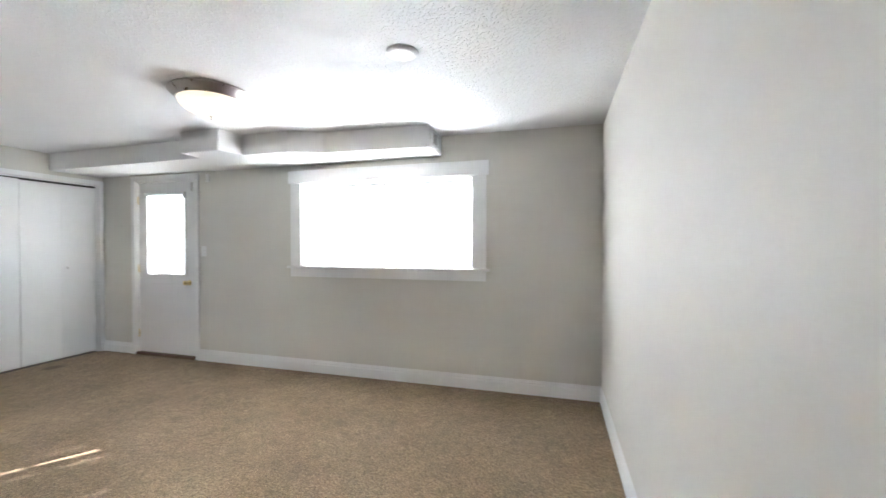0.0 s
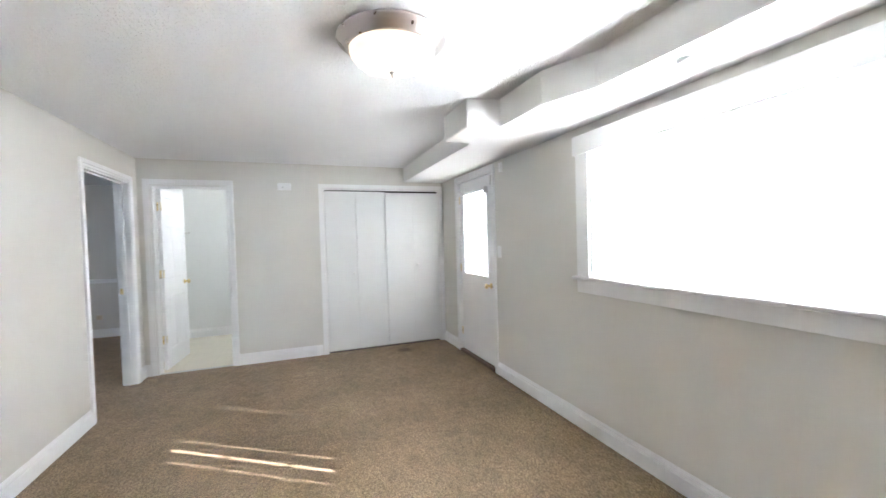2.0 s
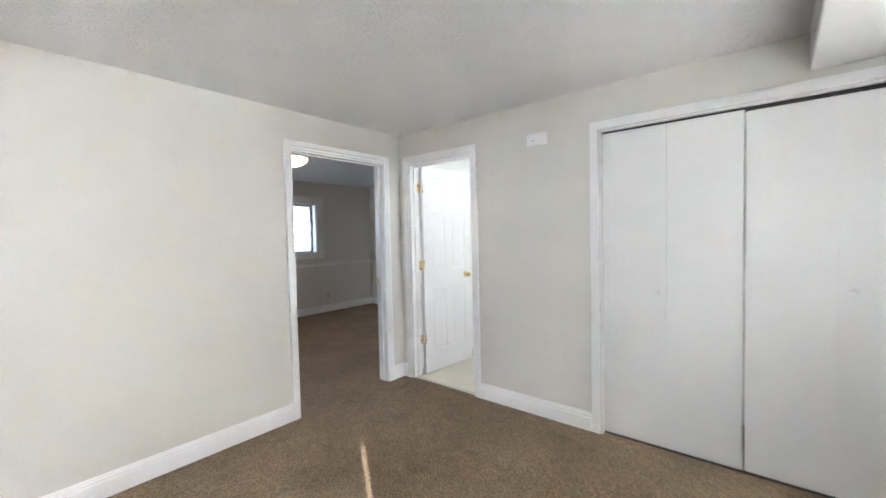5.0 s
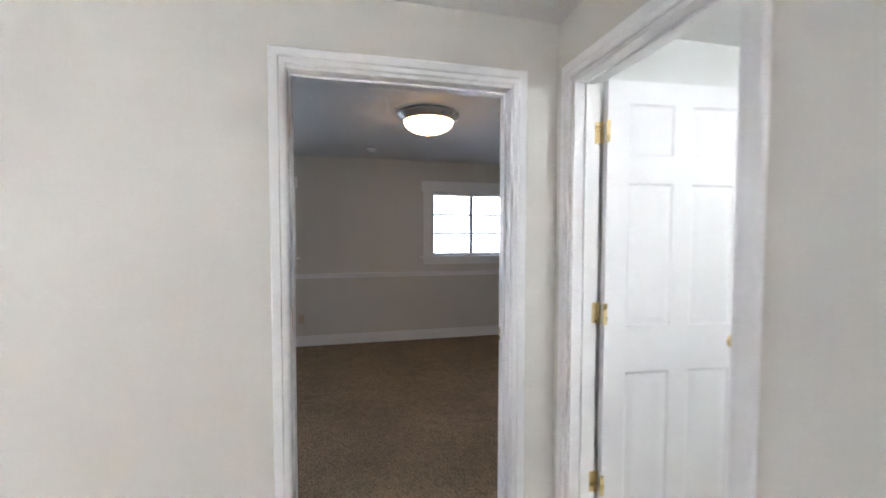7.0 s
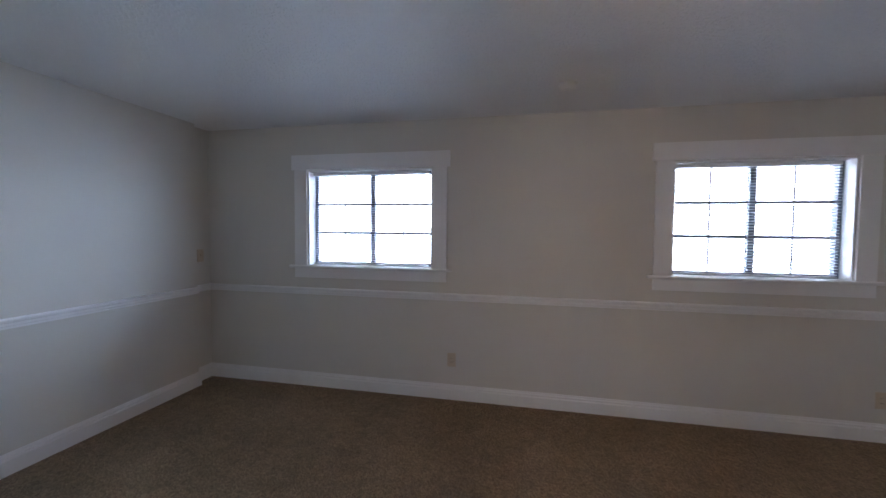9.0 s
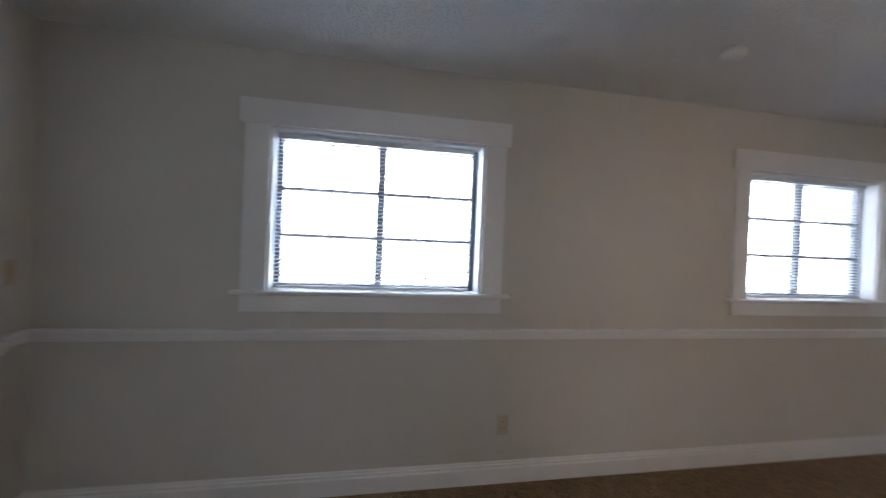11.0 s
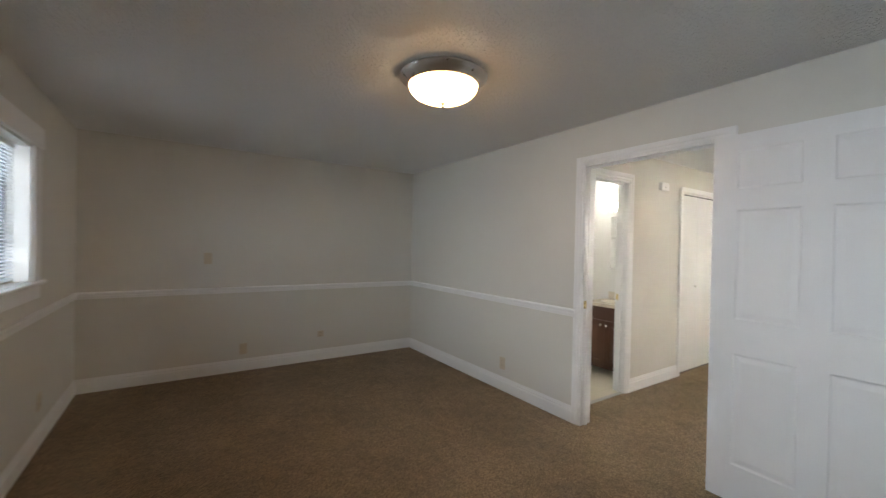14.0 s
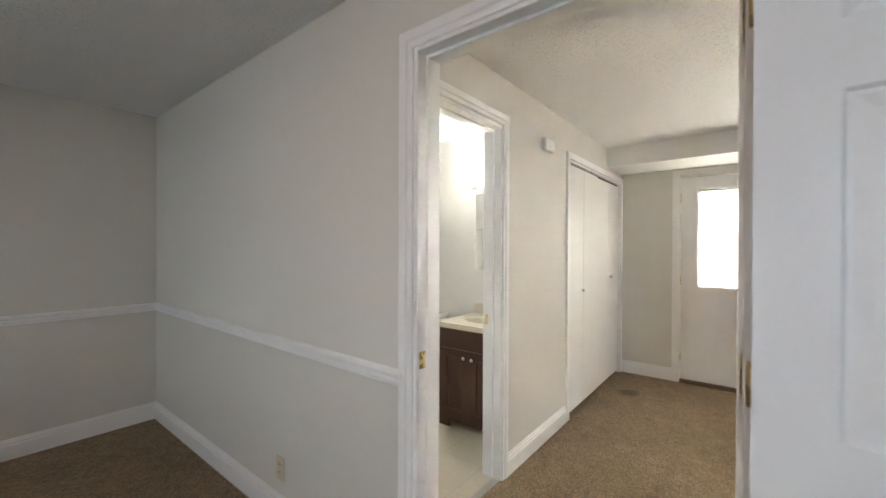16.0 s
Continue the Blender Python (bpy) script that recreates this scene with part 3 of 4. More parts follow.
# bathroom door
door_2 = thing("door_2", "white six-panel bathroom door standing open inwards", "door", pose(0, 0, 0), kind="structure")
jamb(door_2, "y", LX0 - 0.117, LX0 + 0.002, BATHDOOR[0], BATHDOOR[1], BATHDOOR[3], (LX0 - 0.078, LX0 - 0.045))
part("door_casing", casing(BATHDOOR[0], BATHDOOR[1] - 0.012, BATHDOOR[3], COLONIAL, lambda u, t, z: (LX0 + t, u, z)), M_TRIM, door_2, "white moulded casing")
part("door_casing", casing(BATHDOOR[0], BATHDOOR[1] - 0.012, BATHDOOR[3], COLONIAL, lambda u, t, z: (LX0 - 0.115 - t, u, z)), M_TRIM, door_2, "white moulded casing")
leaf = leaf_with_panels(door_2, 0.685, 2.035, 0.035)
leaf.matrix_basis = pose(-5.668, 0.175, 0.0, 0, 0, 180 - 5) @ Matrix.Diagonal((1, -1, 1, 1))
knob(leaf, 0.605, 0.945, 0.035, M_BRASS)
for hz in (0.35, 1.08, 1.83):
    hinge(door_2, -5.662, 0.146, hz, 1, [(-0.02, 0.028, -0.009, -0.006), (-0.03, 0.0, 0.027, 0.03)])
part("strike_plate", boxed(-5.645, -5.61, 0.8325, 0.8375, 0.895, 0.955), M_BRASS, door_2, "brass strike plate")
bm = boxed(LX0 - 0.045, LX0 - 0.005, BATHDOOR[0] + 0.02, BATHDOOR[1] - 0.02, -0.003, 0.006, 0.003, 2)
part("threshold_strip", bm, M_STRIP, door_2, "thin metal carpet strip")

# closet: two pairs of bifold slabs
door_3 = thing("door_3", "white flush bifold closet doors, closed", "closet door", pose(0, 0, 0), kind="structure")
part("door_casing", casing(CLOSET[0], CLOSET[1], CLOSET[3], FLATCASE[:4] + [(0.052, 0.017), (0.055, 0.013), (0.055, 0)], lambda u, t, z: (LX0 + t, u, z)), M_TRIM, door_3, "plain white casing")
bm = boxed(LX0 - 0.115, LX0 + 0.002, CLOSET[0], CLOSET[0] + 0.012, 0, CLOSET[3])
box(bm, LX0 - 0.115, LX0 + 0.002, CLOSET[1] - 0.012, CLOSET[1], 0, CLOSET[3])
box(bm, LX0 - 0.115, LX0 + 0.002, CLOSET[0] + 0.012, CLOSET[1] - 0.012, CLOSET[3] - 0.012, CLOSET[3])
part("jamb", bm, M_TRIM, door_3)
part("track", boxed(LX0 - 0.055, LX0 - 0.025, CLOSET[0] + 0.012, CLOSET[1] - 0.012, CLOSET[3] - 0.034, CLOSET[3] - 0.012), M_DARK, door_3, "dark metal door track")
y = CLOSET[0] + 0.016
for i, (w, gap, dx) in enumerate(((0.374, 0.002, 0.0), (0.372, 0.007, 0.0), (0.3625, 0.0004, -0.004), (0.3625, 0, -0.004))):
    top = 2.004 if i > 1 else 2.014
    slab = part("bifold_panel", boxed(LX0 - 0.045 + dx, LX0 - 0.012 + dx, y, y + w, 0.022, top, 0.0008 if i > 1 else 0.0016, 1), M_CLOSET, door_3)
    if i in (1, 2):
        ky = y + (0.045 if i == 1 else w - 0.035)
        kz = 0.985 if i == 1 else 1.055
        ky = 2.235 if i == 1 else 3.07
        bm = lathe(bmesh.new(), [(0, 0), (0.008, 0), (0.007, 0.012), (0.015, 0.018), (0.016, 0.024), (0.010, 0.030), (0, 0.031)], 16, "x", (LX0 - 0.012 + dx, ky, kz))
        part("closet_knob", bm, M_PLASTIC, slab, "small white knob", True)
    y += w + gap
# near-black strip added for the shade in the gap below the panels
part("gap_shade_strip", boxed(LX0 - 0.06, LX0 - 0.03, CLOSET[0] + 0.012, CLOSET[1] - 0.012, 0.0, 0.004), M_DARK, door_3)

# back door with a half-light
door_4 = thing("door_4", "white half-glazed back door, closed, with a shade", "door", pose(0, 0, 0), kind="structure")
jamb(door_4, "x", LY1 - 0.002, LY1 + 0.16, XDOOR[0], XDOOR[1], XDOOR[3], (LY1 + 0.075, LY1 + 0.11))
part("door_casing", casing(XDOOR[0] + 0.012, XDOOR[1] - 0.012, XDOOR[3] - 0.006, FLATCASE, lambda u, t, z: (u, LY1 - t, z)), M_TRIM, door_4, "plain white casing")
DX0, DX1, DY = -4.977, -4.093, LY1 + 0.028
LITE = (-4.816, -4.262, 0.980, 1.905)
leaf = part("door_leaf", pierced(bmesh.new(), "x", DY, DY + 0.044, DX0, DX1, 0.03, 2.052, [LITE]), M_DOOR, door_4, "white flush door leaf")
bm = pierced(bmesh.new(), "x", DY - 0.012, DY, LITE[0] - 0.022, LITE[1] + 0.022, LITE[2] - 0.022, LITE[3] + 0.022, [(LITE[0] + 0.004, LITE[1] - 0.004, LITE[2] + 0.004, LITE[3] - 0.004)])
part("glazing_bead", bm, M_TRIM, leaf)
pane = part("pane", boxed(LITE[0], LITE[1], DY + 0.018, DY + 0.023, LITE[2], LITE[3]), M_GLASS, leaf)
pane.visible_shadow = False
kn = lathe(bmesh.new(), [(0, 0), (0.032, 0), (0.031, -0.006), (0.015, -0.011), (0.011, -0.03), (0.018, -0.036), (0.028, -0.05), (0.027, -0.062), (0.016, -0.07), (0, -0.071)], 20, "y", (-4.205, DY, 0.878))
part("door_knob", kn, M_BRASS, leaf, "round brass knob", True)
part("shade_cloth", boxed(LITE[0] - 0.012, LITE[1] + 0.006, DY - 0.020, DY - 0.0185, LITE[2] - 0.005, LITE[3] - 0.01), M_SHADE, door_4, "white translucent roller shade cloth")
bm = lathe(bmesh.new(), [(0, LITE[0] - 0.014), (0.013, LITE[0] - 0.014), (0.013, LITE[1] + 0.012), (0, LITE[1] + 0.012)], 16, "x", (0, DY - 0.026, LITE[3] + 0.002))
part("shade_roller", bm, M_VINYL_FRAME, door_4, "", True)
part("bracket", boxed(LITE[1] + 0.013, LITE[1] + 0.036, DY - 0.052, DY - 0.012, LITE[3] - 0.045, LITE[3] + 0.022, 0.003), M_PLASTIC, door_4, "white shade bracket")
part("bracket", boxed(LITE[0] - 0.036, LITE[0] - 0.015, DY - 0.052, DY - 0.012, LITE[3] - 0.02, LITE[3] + 0.022, 0.003), M_PLASTIC, door_4, "white shade bracket")
part("threshold", boxed(XDOOR[0] + 0.02, XDOOR[1] - 0.02, LY1 - 0.02, LY1 + 0.2, -0.02, 0.029, 0.006), M_WOODSILL, door_4, "worn brown wooden threshold")
for hz in (0.25, 1.03, 1.85):
    hinge(door_4, DX0 - 0.002, DY - 0.006, hz, 1, [(-0.018, 0.0, 0.004, 0.007)])


# ---- windows ----
def window(name, label, x0, x1, z0, z1, face, way, frame_mat, deep, horn=0.035, fr=0.034, stile=0.024, bar=0.011):
    """Flat craftsman casing, sill and apron on a wall face; way: +1 where the room lies towards +y. Returns the Empty."""
    w = thing(name, label, "window", pose(0, 0, 0), kind="structure")

    def bx(xa, xb, ta, tb, za, zb, bev=0.002):
        ya, yb = sorted((face + way * ta, face + way * tb))
        return boxed(xa, xb, ya, yb, za, zb, bev, 1)

    side = 0.125
    part("head_casing", bx(x0 - side - 0.025, x1 + side + 0.025, 0, 0.026, z1 + 0.004, z1 + 0.134), M_TRIM, w, "flat white head casing")
    for a, b in ((x0 - side, x0 - 0.004), (x1 + 0.004, x1 + side)):
        part("side_casing", bx(a, b, 0, 0.019, z0, z1 + 0.004), M_TRIM, w)
    part("window_sill", bx(x0 - side - horn, x1 + side + horn, 0, 0.042, z0 - 0.024, z0, 0.006), M_TRIM, w, "white sill with horns")
    part("sill_board", bx(x0, x1, -deep, 0, z0 - 0.012, z0 + 0.002), M_TRIM, w)
    part("apron", bx(x0 - side, x1 + side, 0, 0.018, z0 - 0.112, z0 - 0.024), M_TRIM, w, "flat white apron board")
    for a, b in ((x0, x0 + 0.012), (x1 - 0.012, x1)):
        part("reveal", bx(a, b, -deep, 0.0, z0 + 0.002, z1 - 0.012, 0.001), M_TRIM, w)
    part("reveal", bx(x0, x1, -deep, 0.0, z1 - 0.012, z1, 0.001), M_TRIM, w)
    fa, fb = -deep + 0.004, -deep + 0.055
    a, b, c, d = x0 + 0.012, x1 - 0.012, z0 + 0.002, z1 - 0.012
    ya, yb = sorted((face + way * fa, face + way * fb))
    part("window_frame", pierced(bmesh.new(), "x", ya, yb, a, b, c, d, [(a + fr, b - fr, c + fr, d - fr)]), frame_mat, w)
    mid = (a + b) / 2
    part("meeting_stile", bx(mid - stile, mid + stile, fa + 0.004, fb + 0.004, c + fr, d - fr, 0.002), frame_mat, w)
    for sa, sb in ((a + fr, mid - stile), (mid + stile, b - fr)):
        p = part("pane", bx(sa, sb, fa + 0.018, fa + 0.023, c + fr, d - fr, 0), M_GLASS, w)
        p.visible_shadow = False
        for k in (1, 2):
            zz = c + fr + (d - c - 2 * fr) * k / 3
            part("muntin", bx(sa, sb, fa + 0.026, fa + 0.036, zz - bar, zz + bar, 0.002), frame_mat, w)
        xm = (sa + sb) / 2
        part("muntin", bx(xm - 0.006, xm + 0.006, fa + 0.024, fa + 0.034, c + fr, d - fr, 0.001), frame_mat, w)
    return w


window("window_1", "wide white-trimmed slider window in living room", *WIN, LY1, -1, M_VINYL_FRAME, 0.19)
window("window_2", "white-trimmed slider window with dark muntin grid", *BW1, BY0, 1, M_BRONZE, 0.165, 0.046, 0.030, 0.022, 0.011)
window("window_3", "white-trimmed slider window with dark muntin grid", *BW2, BY0, 1, M_BRONZE, 0.165, 0.046, 0.030, 0.022, 0.011)


def slat_mesh(w, slots, deep=0.025, crown=0.0022, thick=0.0007):
    """A crowned slat, along x, centred, with slots cut through it for the lift cords."""
    bm = bmesh.new()
    xs = sorted([-w / 2, w / 2] + [p + d for p in slots for d in (-0.0075, 0.0075)])
    grid = [[[bm.verts.new((x, deep * (k / 4 - 0.5), crown * (1 - (k / 2 - 1) ** 2) + t)) for k in range(5)] for t in (0, thick)] for x in xs]
    for i in range(len(xs) - 1):
        a, b = grid[i], grid[i + 1]
        open_here = i % 2 == 1
        for k in range(4):
            if open_here and k in (1, 2):
                continue
            for t in (0, 1):
                bm.faces.new((a[t][k], a[t][k + 1], b[t][k + 1], b[t][k]))
        for k in (0, 4):
            bm.faces.new((a[0][k], b[0][k], b[1][k], a[1][k]))
    for e in (grid[0], grid[-1]):
        for k in range(4):
            bm.faces.new((e[0][k], e[0][k + 1], e[1][k + 1], e[1][k]))
    return bm


def mini_blind(label, x0, x1, y, z0, z1, tilt, group, wand=1, pitch=0.0212, slat_mat=None):
    """A lowered mini blind: headrail, slats, bottom rail, ladder cords and a tilt wand. tilt: degrees by which the +y edge is raised."""
    b = thing("mini_blind", label, "blind", pose((x0 + x1) / 2, y, z0), group)
    w, h = x1 - x0, z1 - z0
    bm = pierced(bmesh.new(), "y", -w / 2, w / 2, -0.014, 0.014, h - 0.028, h, [])
    bmesh.ops.bevel(bm, geom=list(bm.edges), offset=0.003, segments=2, affect="EDGES")
    part("headrail", bm, M_VINYL_FRAME, b, "white metal headrail")
    part("bottom_rail", boxed(-w / 2, w / 2, -0.012, 0.012, 0.004, 0.016, 0.004), M_VINYL_FRAME, b)
    first = None
    k = 0
    z = 0.026
    while z < h - 0.034:
        m = pose(0, 0, z, tilt + random.uniform(-1.5, 1.5), 0, random.uniform(-0.12, 0.12))
        if first is None:
            first = part("slat", slat_mesh(w - 0.004, (-w / 2 + 0.135, w / 2 - 0.135)), slat_mat or M_SLAT, b)
            first.matrix_basis = m
        else:
            twin(first, m)
        z += pitch
        k += 1
    for f in (-0.5 + 0.135 / w, 0.5 - 0.135 / w):
        bm = bmesh.new()
        for yy in (-0.0135, 0.0135):
            lathe(bm, [(0, 0.01), (0.0009, 0.01), (0.0009, h - 0.02), (0, h - 0.02)], 6, "z", (f * w, yy, 0))
        part("ladder_cord", bm, M_CORD, b)
    bm = lathe(bmesh.new(), [(0, h * 0.35), (0.0035, h * 0.35), (0.003, h - 0.03), (0, h - 0.03)], 8, "z", (-w / 2 + 0.08 if wand > 0 else w / 2 - 0.08, 0.021 if y < 0 else -0.021, 0))
    part("tilt_wand", bm, M_PLASTIC, b, "clear plastic tilt wand", True)
    return b


xm = -1.725
mini_blind("white mini blind lowered and half closed in window", WIN[0] + 0.020, xm - 0.013, LY1 + 0.075, WIN[2] + 0.004, WIN[3] - 0.016, -78, "blinds of the wide window")
mini_blind("white mini blind lowered and half closed in window", xm + 0.013, WIN[1] - 0.020, LY1 + 0.075, WIN[2] + 0.004, WIN[3] - 0.016, -78, "blinds of the wide window", -1)
mini_blind("white mini blind lowered with open slats", BW1[0] + 0.05, BW1[1] - 0.018, BY0 - 0.075, BW1[2] + 0.004, BW1[3] - 0.014, -12, "bedroom blinds", slat_mat=M_SLAT_BED)
mini_blind("white mini blind lowered with open slats", BW2[0] + 0.05, BW2[1] - 0.018, BY0 - 0.075, BW2[2] + 0.004, BW2[3] - 0.014, -12, "bedroom blinds", slat_mat=M_SLAT_BED)


# ---- the house next door, seen through the bedroom windows ----
def neighbour_house(x0, x1, y, top):
    """A sunlit lap-sided wall with a window and an eave; the siding faces +y."""
    h = thing("house", "white lap-sided house next door in full sun", "house", pose((x0 + x1) / 2, y, -0.21))
    w, lap = (x1 - x0) / 2, 0.115
    hole = (-1.6, -0.4, 1.9, 3.1)
    part("wall", pierced(bmesh.new(), "x", -0.2, -0.012, -w, w, 0.0, top, [hole]), M_SIDING, h)
    z = 0.15
    bm = bmesh.new()
    while z < top - 0.1:
        for a, b in ((-w, w),) if z + lap < hole[2] or z > hole[3] else ((-w, hole[0]), (hole[1], w)):
            vs = [bm.verts.new(q) for q in ((a, -0.011, z), (b, -0.011, z), (b, 0.014, z), (a, 0.014, z), (a, -0.004, z + lap), (b, -0.004, z + lap), (b, -0.011, z + lap), (a, -0.011, z + lap))]
            for f in ((0, 1, 2, 3), (3, 2, 5, 4), (4, 5, 6, 7), (0, 3, 4, 7), (1, 6, 5, 2)):
                bm.faces.new([vs[i] for i in f])
        z += lap
    part("siding", bm, M_SIDING, h, "white horizontal lap siding")
    win = part("window", pierced(bmesh.new(), "x", -0.06, 0.03, hole[0] - 0.08, hole[1] + 0.08, hole[2] - 0.08, hole[3] + 0.08, [(hole[0] + 0.05, hole[1] - 0.05, hole[2] + 0.05, hole[3] - 0.05)]), M_VINYL_FRAME, h, "white framed window")
    part("pane", boxed(hole[0] + 0.05, hole[1] - 0.05, -0.03, -0.024, hole[2] + 0.05, hole[3] - 0.05), M_GLASS, win)
    part("sash", boxed(-1.02, -0.98, -0.05, 0.012, hole[2] + 0.05, hole[3] - 0.05), M_VINYL_FRAME, win)
    part("backing", boxed(hole[0], hole[1], -0.19, -0.17, hole[2], hole[3]), M_CONCRETE, win)
    part("foundation", boxed(-w, w, -0.2, 0.02, 0.0, 0.15), M_CONCRETE, h)
    part("roof", boxed(-w - 0.3, w + 0.3, -2.5, 0.35, top, top + 0.16, 0.01), M_TRIM, h, "white eave and fascia")
    return h


neighbour_house(-14.0, 3.0, -8.9, 5.2)


# ---- fixtures ----
def flush_lamp(x, y, ceil, glow, label):
    lamp = thing("ceiling_lamp", label, "lamp", pose(x, y, ceil))
    pan = [(0, 0), (0.226, 0), (0.238, -0.006), (0.249, -0.016), (0.249, -0.023), (0.241, -0.027), (0.239, -0.033), (0.228, -0.041), (0.215, -0.056), (0.209, -0.063), (0.203, -0.067), (0.195, -0.065), (0, -0.055)]
    part("pan", lathe(bmesh.new(), pan, 56), M_NICKEL, lamp, "brushed nickel stepped rim", True)
    bowl = [(0.196, -0.063)] + [(0.196 * math.cos(a), -0.065 - 0.095 * math.sin(a)) for a in [k * math.pi / 2 / 12 for k in range(1, 12)]] + [(0, -0.160)]
    part("glass_bowl", lathe(bmesh.new(), bowl, 48), glow, lamp, "lit frosted glass bowl", True)
    fin = [(0, -0.156), (0.014, -0.158), (0.016, -0.163), (0.009, -0.168), (0.006, -0.174), (0.008, -0.178), (0.006, -0.185), (0, -0.188)]
    part("finial", lathe(bmesh.new(), fin, 20), M_NICKEL, lamp, "nickel finial", True)
    return lamp


flush_lamp(-2.315, 2.0, CEIL, M_BOWL_LIVING, "round flush ceiling lamp, nickel rim, cream glass, lit")
flush_lamp(-5.255, -1.51, BCEIL, M_BOWL_BED, "round flush ceiling lamp, nickel rim, lit bright")


def disc(name, label, cat, x, y, ceil, r, h, dome=0.3):
    d = thing(name, label, cat, pose(x, y, ceil))
    prof = [(0, 0), (r, 0), (r, -h * 0.45), (r * 0.93, -h * 0.62), (r * 0.90, -h * 0.62), (r * 0.86, -h * 0.9), (r * 0.6, -h), (0, -h)]
    part("cover", lathe(bmesh.new(), prof, 32), M_PLASTIC, d, "", True)
    if h > 0.02:
        bm = bmesh.new()
        lathe(bm, [(0, -h), (r * 0.16, -h), (r * 0.14, -h - 0.003), (0, -h - 0.003)], 12, "z", (r * 0.25, 0, 0))
        part("test_button", bm, M_VINYL_FRAME, d)
    return d


disc("ceiling_plate", "round white blank cover plate on the ceiling", "cover plate", -0.905, 1.845, CEIL, 0.085, 0.014)
disc("smoke_detector", "round white smoke detector on bedroom ceiling", "smoke detector", -4.88, -2.91, BCEIL, 0.055, 0.042)
disc("sensor", "small round white sensor under the soffit", "sensor", -1.75, 3.15, 2.142, 0.032, 0.022)


def plate(name, label, cat, m, mat, kind, w=0.071, h=0.116):
    """A wall plate facing +y in its own space: kind 'outlet', 'switch' or 'blank'."""
    p = thing(name, label, cat, m)
    part("cover", boxed(-w / 2, w / 2, 0, 0.006, -h / 2, h / 2, 0.0025), mat, p)
    if kind == "outlet":
        for s in (-1, 1):
            part("socket", boxed(-0.017, 0.017, 0.005, 0.008, s * 0.019 - 0.014, s * 0.019 + 0.014, 0.004), mat, p)
            bm = boxed(-0.008, -0.0055, 0.0078, 0.0086, s * 0.019 - 0.003, s * 0.019 + 0.006)
            box(bm, 0.0055, 0.008, 0.0078, 0.0086, s * 0.019 - 0.003, s * 0.019 + 0.006)
            part("slot", bm, M_DARK, p)
    elif kind == "switch":
        part("toggle", boxed(-0.005, 0.005, 0.005, 0.017, -0.004, 0.012, 0.002), mat, p)
        for s in (-1, 1):
            part("screw", lathe(bmesh.new(), [(0, 0.006), (0.003, 0.006), (0.002, 0.0072), (0, 0.0072)], 8, "y", (0, 0, s * 0.03)), M_NICKEL, p)
    return p


plate("light_switch", "white light switch beside the back door", "light switch", pose(-3.955, LY1, 1.245, 0, 0, 180), M_PLASTIC, "switch")
plate("outlet", "almond wall outlet under the bedroom window", "outlet", pose(-4.04, BY0, 0.34), M_ALMOND, "outlet", )
plate("outlet", "almond wall outlet low on the bedroom wall", "outlet", pose(-7.05, BY0, 0.26 + 0.03), M_ALMOND, "outlet")
plate("outlet", "almond wall outlet low on the bedroom wall", "outlet", pose(-6.22, BY1, 0.26, 0, 0, 180), M_ALMOND, "outlet")
plate("outlet", "almond wall outlet on the bedroom end wall", "outlet", pose(BX0, -2.17, 0.235, 0, 0, -90), M_ALMOND, "outlet")
plate("outlet", "almond wall outlet on the bedroom end wall", "outlet", pose(BX0, -1.34, 0.31, 0, 0, -90), M_ALMOND, "outlet", 0.07, 0.07)
plate("outlet", "almond wall outlet low on the jutting wall", "outlet", pose(BX1, -1.80, 0.24, 0, 0, 90), M_ALMOND, "outlet")
plate("light_switch", "almond switch plate above the chair rail", "light switch", pose(BX0, -2.51, 1.21, 0, 0, -90), M_ALMOND, "switch")
plate("light_switch", "almond switch plate in the corner recess", "light switch", pose(RECESS_X, -3.40, 1.18, 0, 0, 90), M_ALMOND, "switch")

# door chime on the closet wall and the little sensor by the back door
chime = thing("door_chime", "white plastic box high on the closet wall", "alarm", pose(LX0, 1.452, 2.055, 0, 0, -90))
part("cover", boxed(-0.075, 0.075, 0, 0.038, -0.042, 0.042, 0.012, 3), M_PLASTIC, chime)
part("grille", boxed(0.01, 0.03, 0.0375, 0.0383, -0.012, -0.009), M_DARK, chime)
part("indicator", lathe(bmesh.new(), [(0, 0.0378), (0.006, 0.0378), (0.005, 0.040), (0, 0.040)], 12, "y", (0.045, 0, 0.012)), M_VINYL_FRAME, chime)
sens = thing("door_sensor", "small white contact sensor beside the door casing", "sensor", pose(-3.885, LY1, 2.065, 0, 0, 180))
part("cover", boxed(-0.02, 0.02, 0, 0.022, -0.045, 0.045, 0.006, 2), M_PLASTIC, sens)
closer = thing("door_catch", "small white metal catch at the door top", "door catch", pose(-4.15, LY1 + 0.028, 1.985, 0, 0, 180))
part("arm", boxed(-0.012, 0.012, 0, 0.014, -0.05, 0.05, 0.003), M_STRIP, closer)

# grille on the end of the soffit
vent = thing("air_vent", "white metal air vent on the soffit end", "vent", pose(-1.155, 3.245, 2.24))
part("frame", pierced(bmesh.new(), "y", 0, 0.007, -0.105, 0.085, -0.062, 0.068, [(-0.085, 0.03, -0.045, 0.05)]), M_TRIM, vent)
part("backing", boxed(0.0005, 0.0015, -0.085, 0.03, -0.045, 0.05), M_VENT, vent)
for k in range(7):
    yy = -0.078 + k * 0.0165
    part("louver", boxed(0.001, 0.006, yy, yy + 0.005, -0.045, 0.05), M_STRIP, vent)

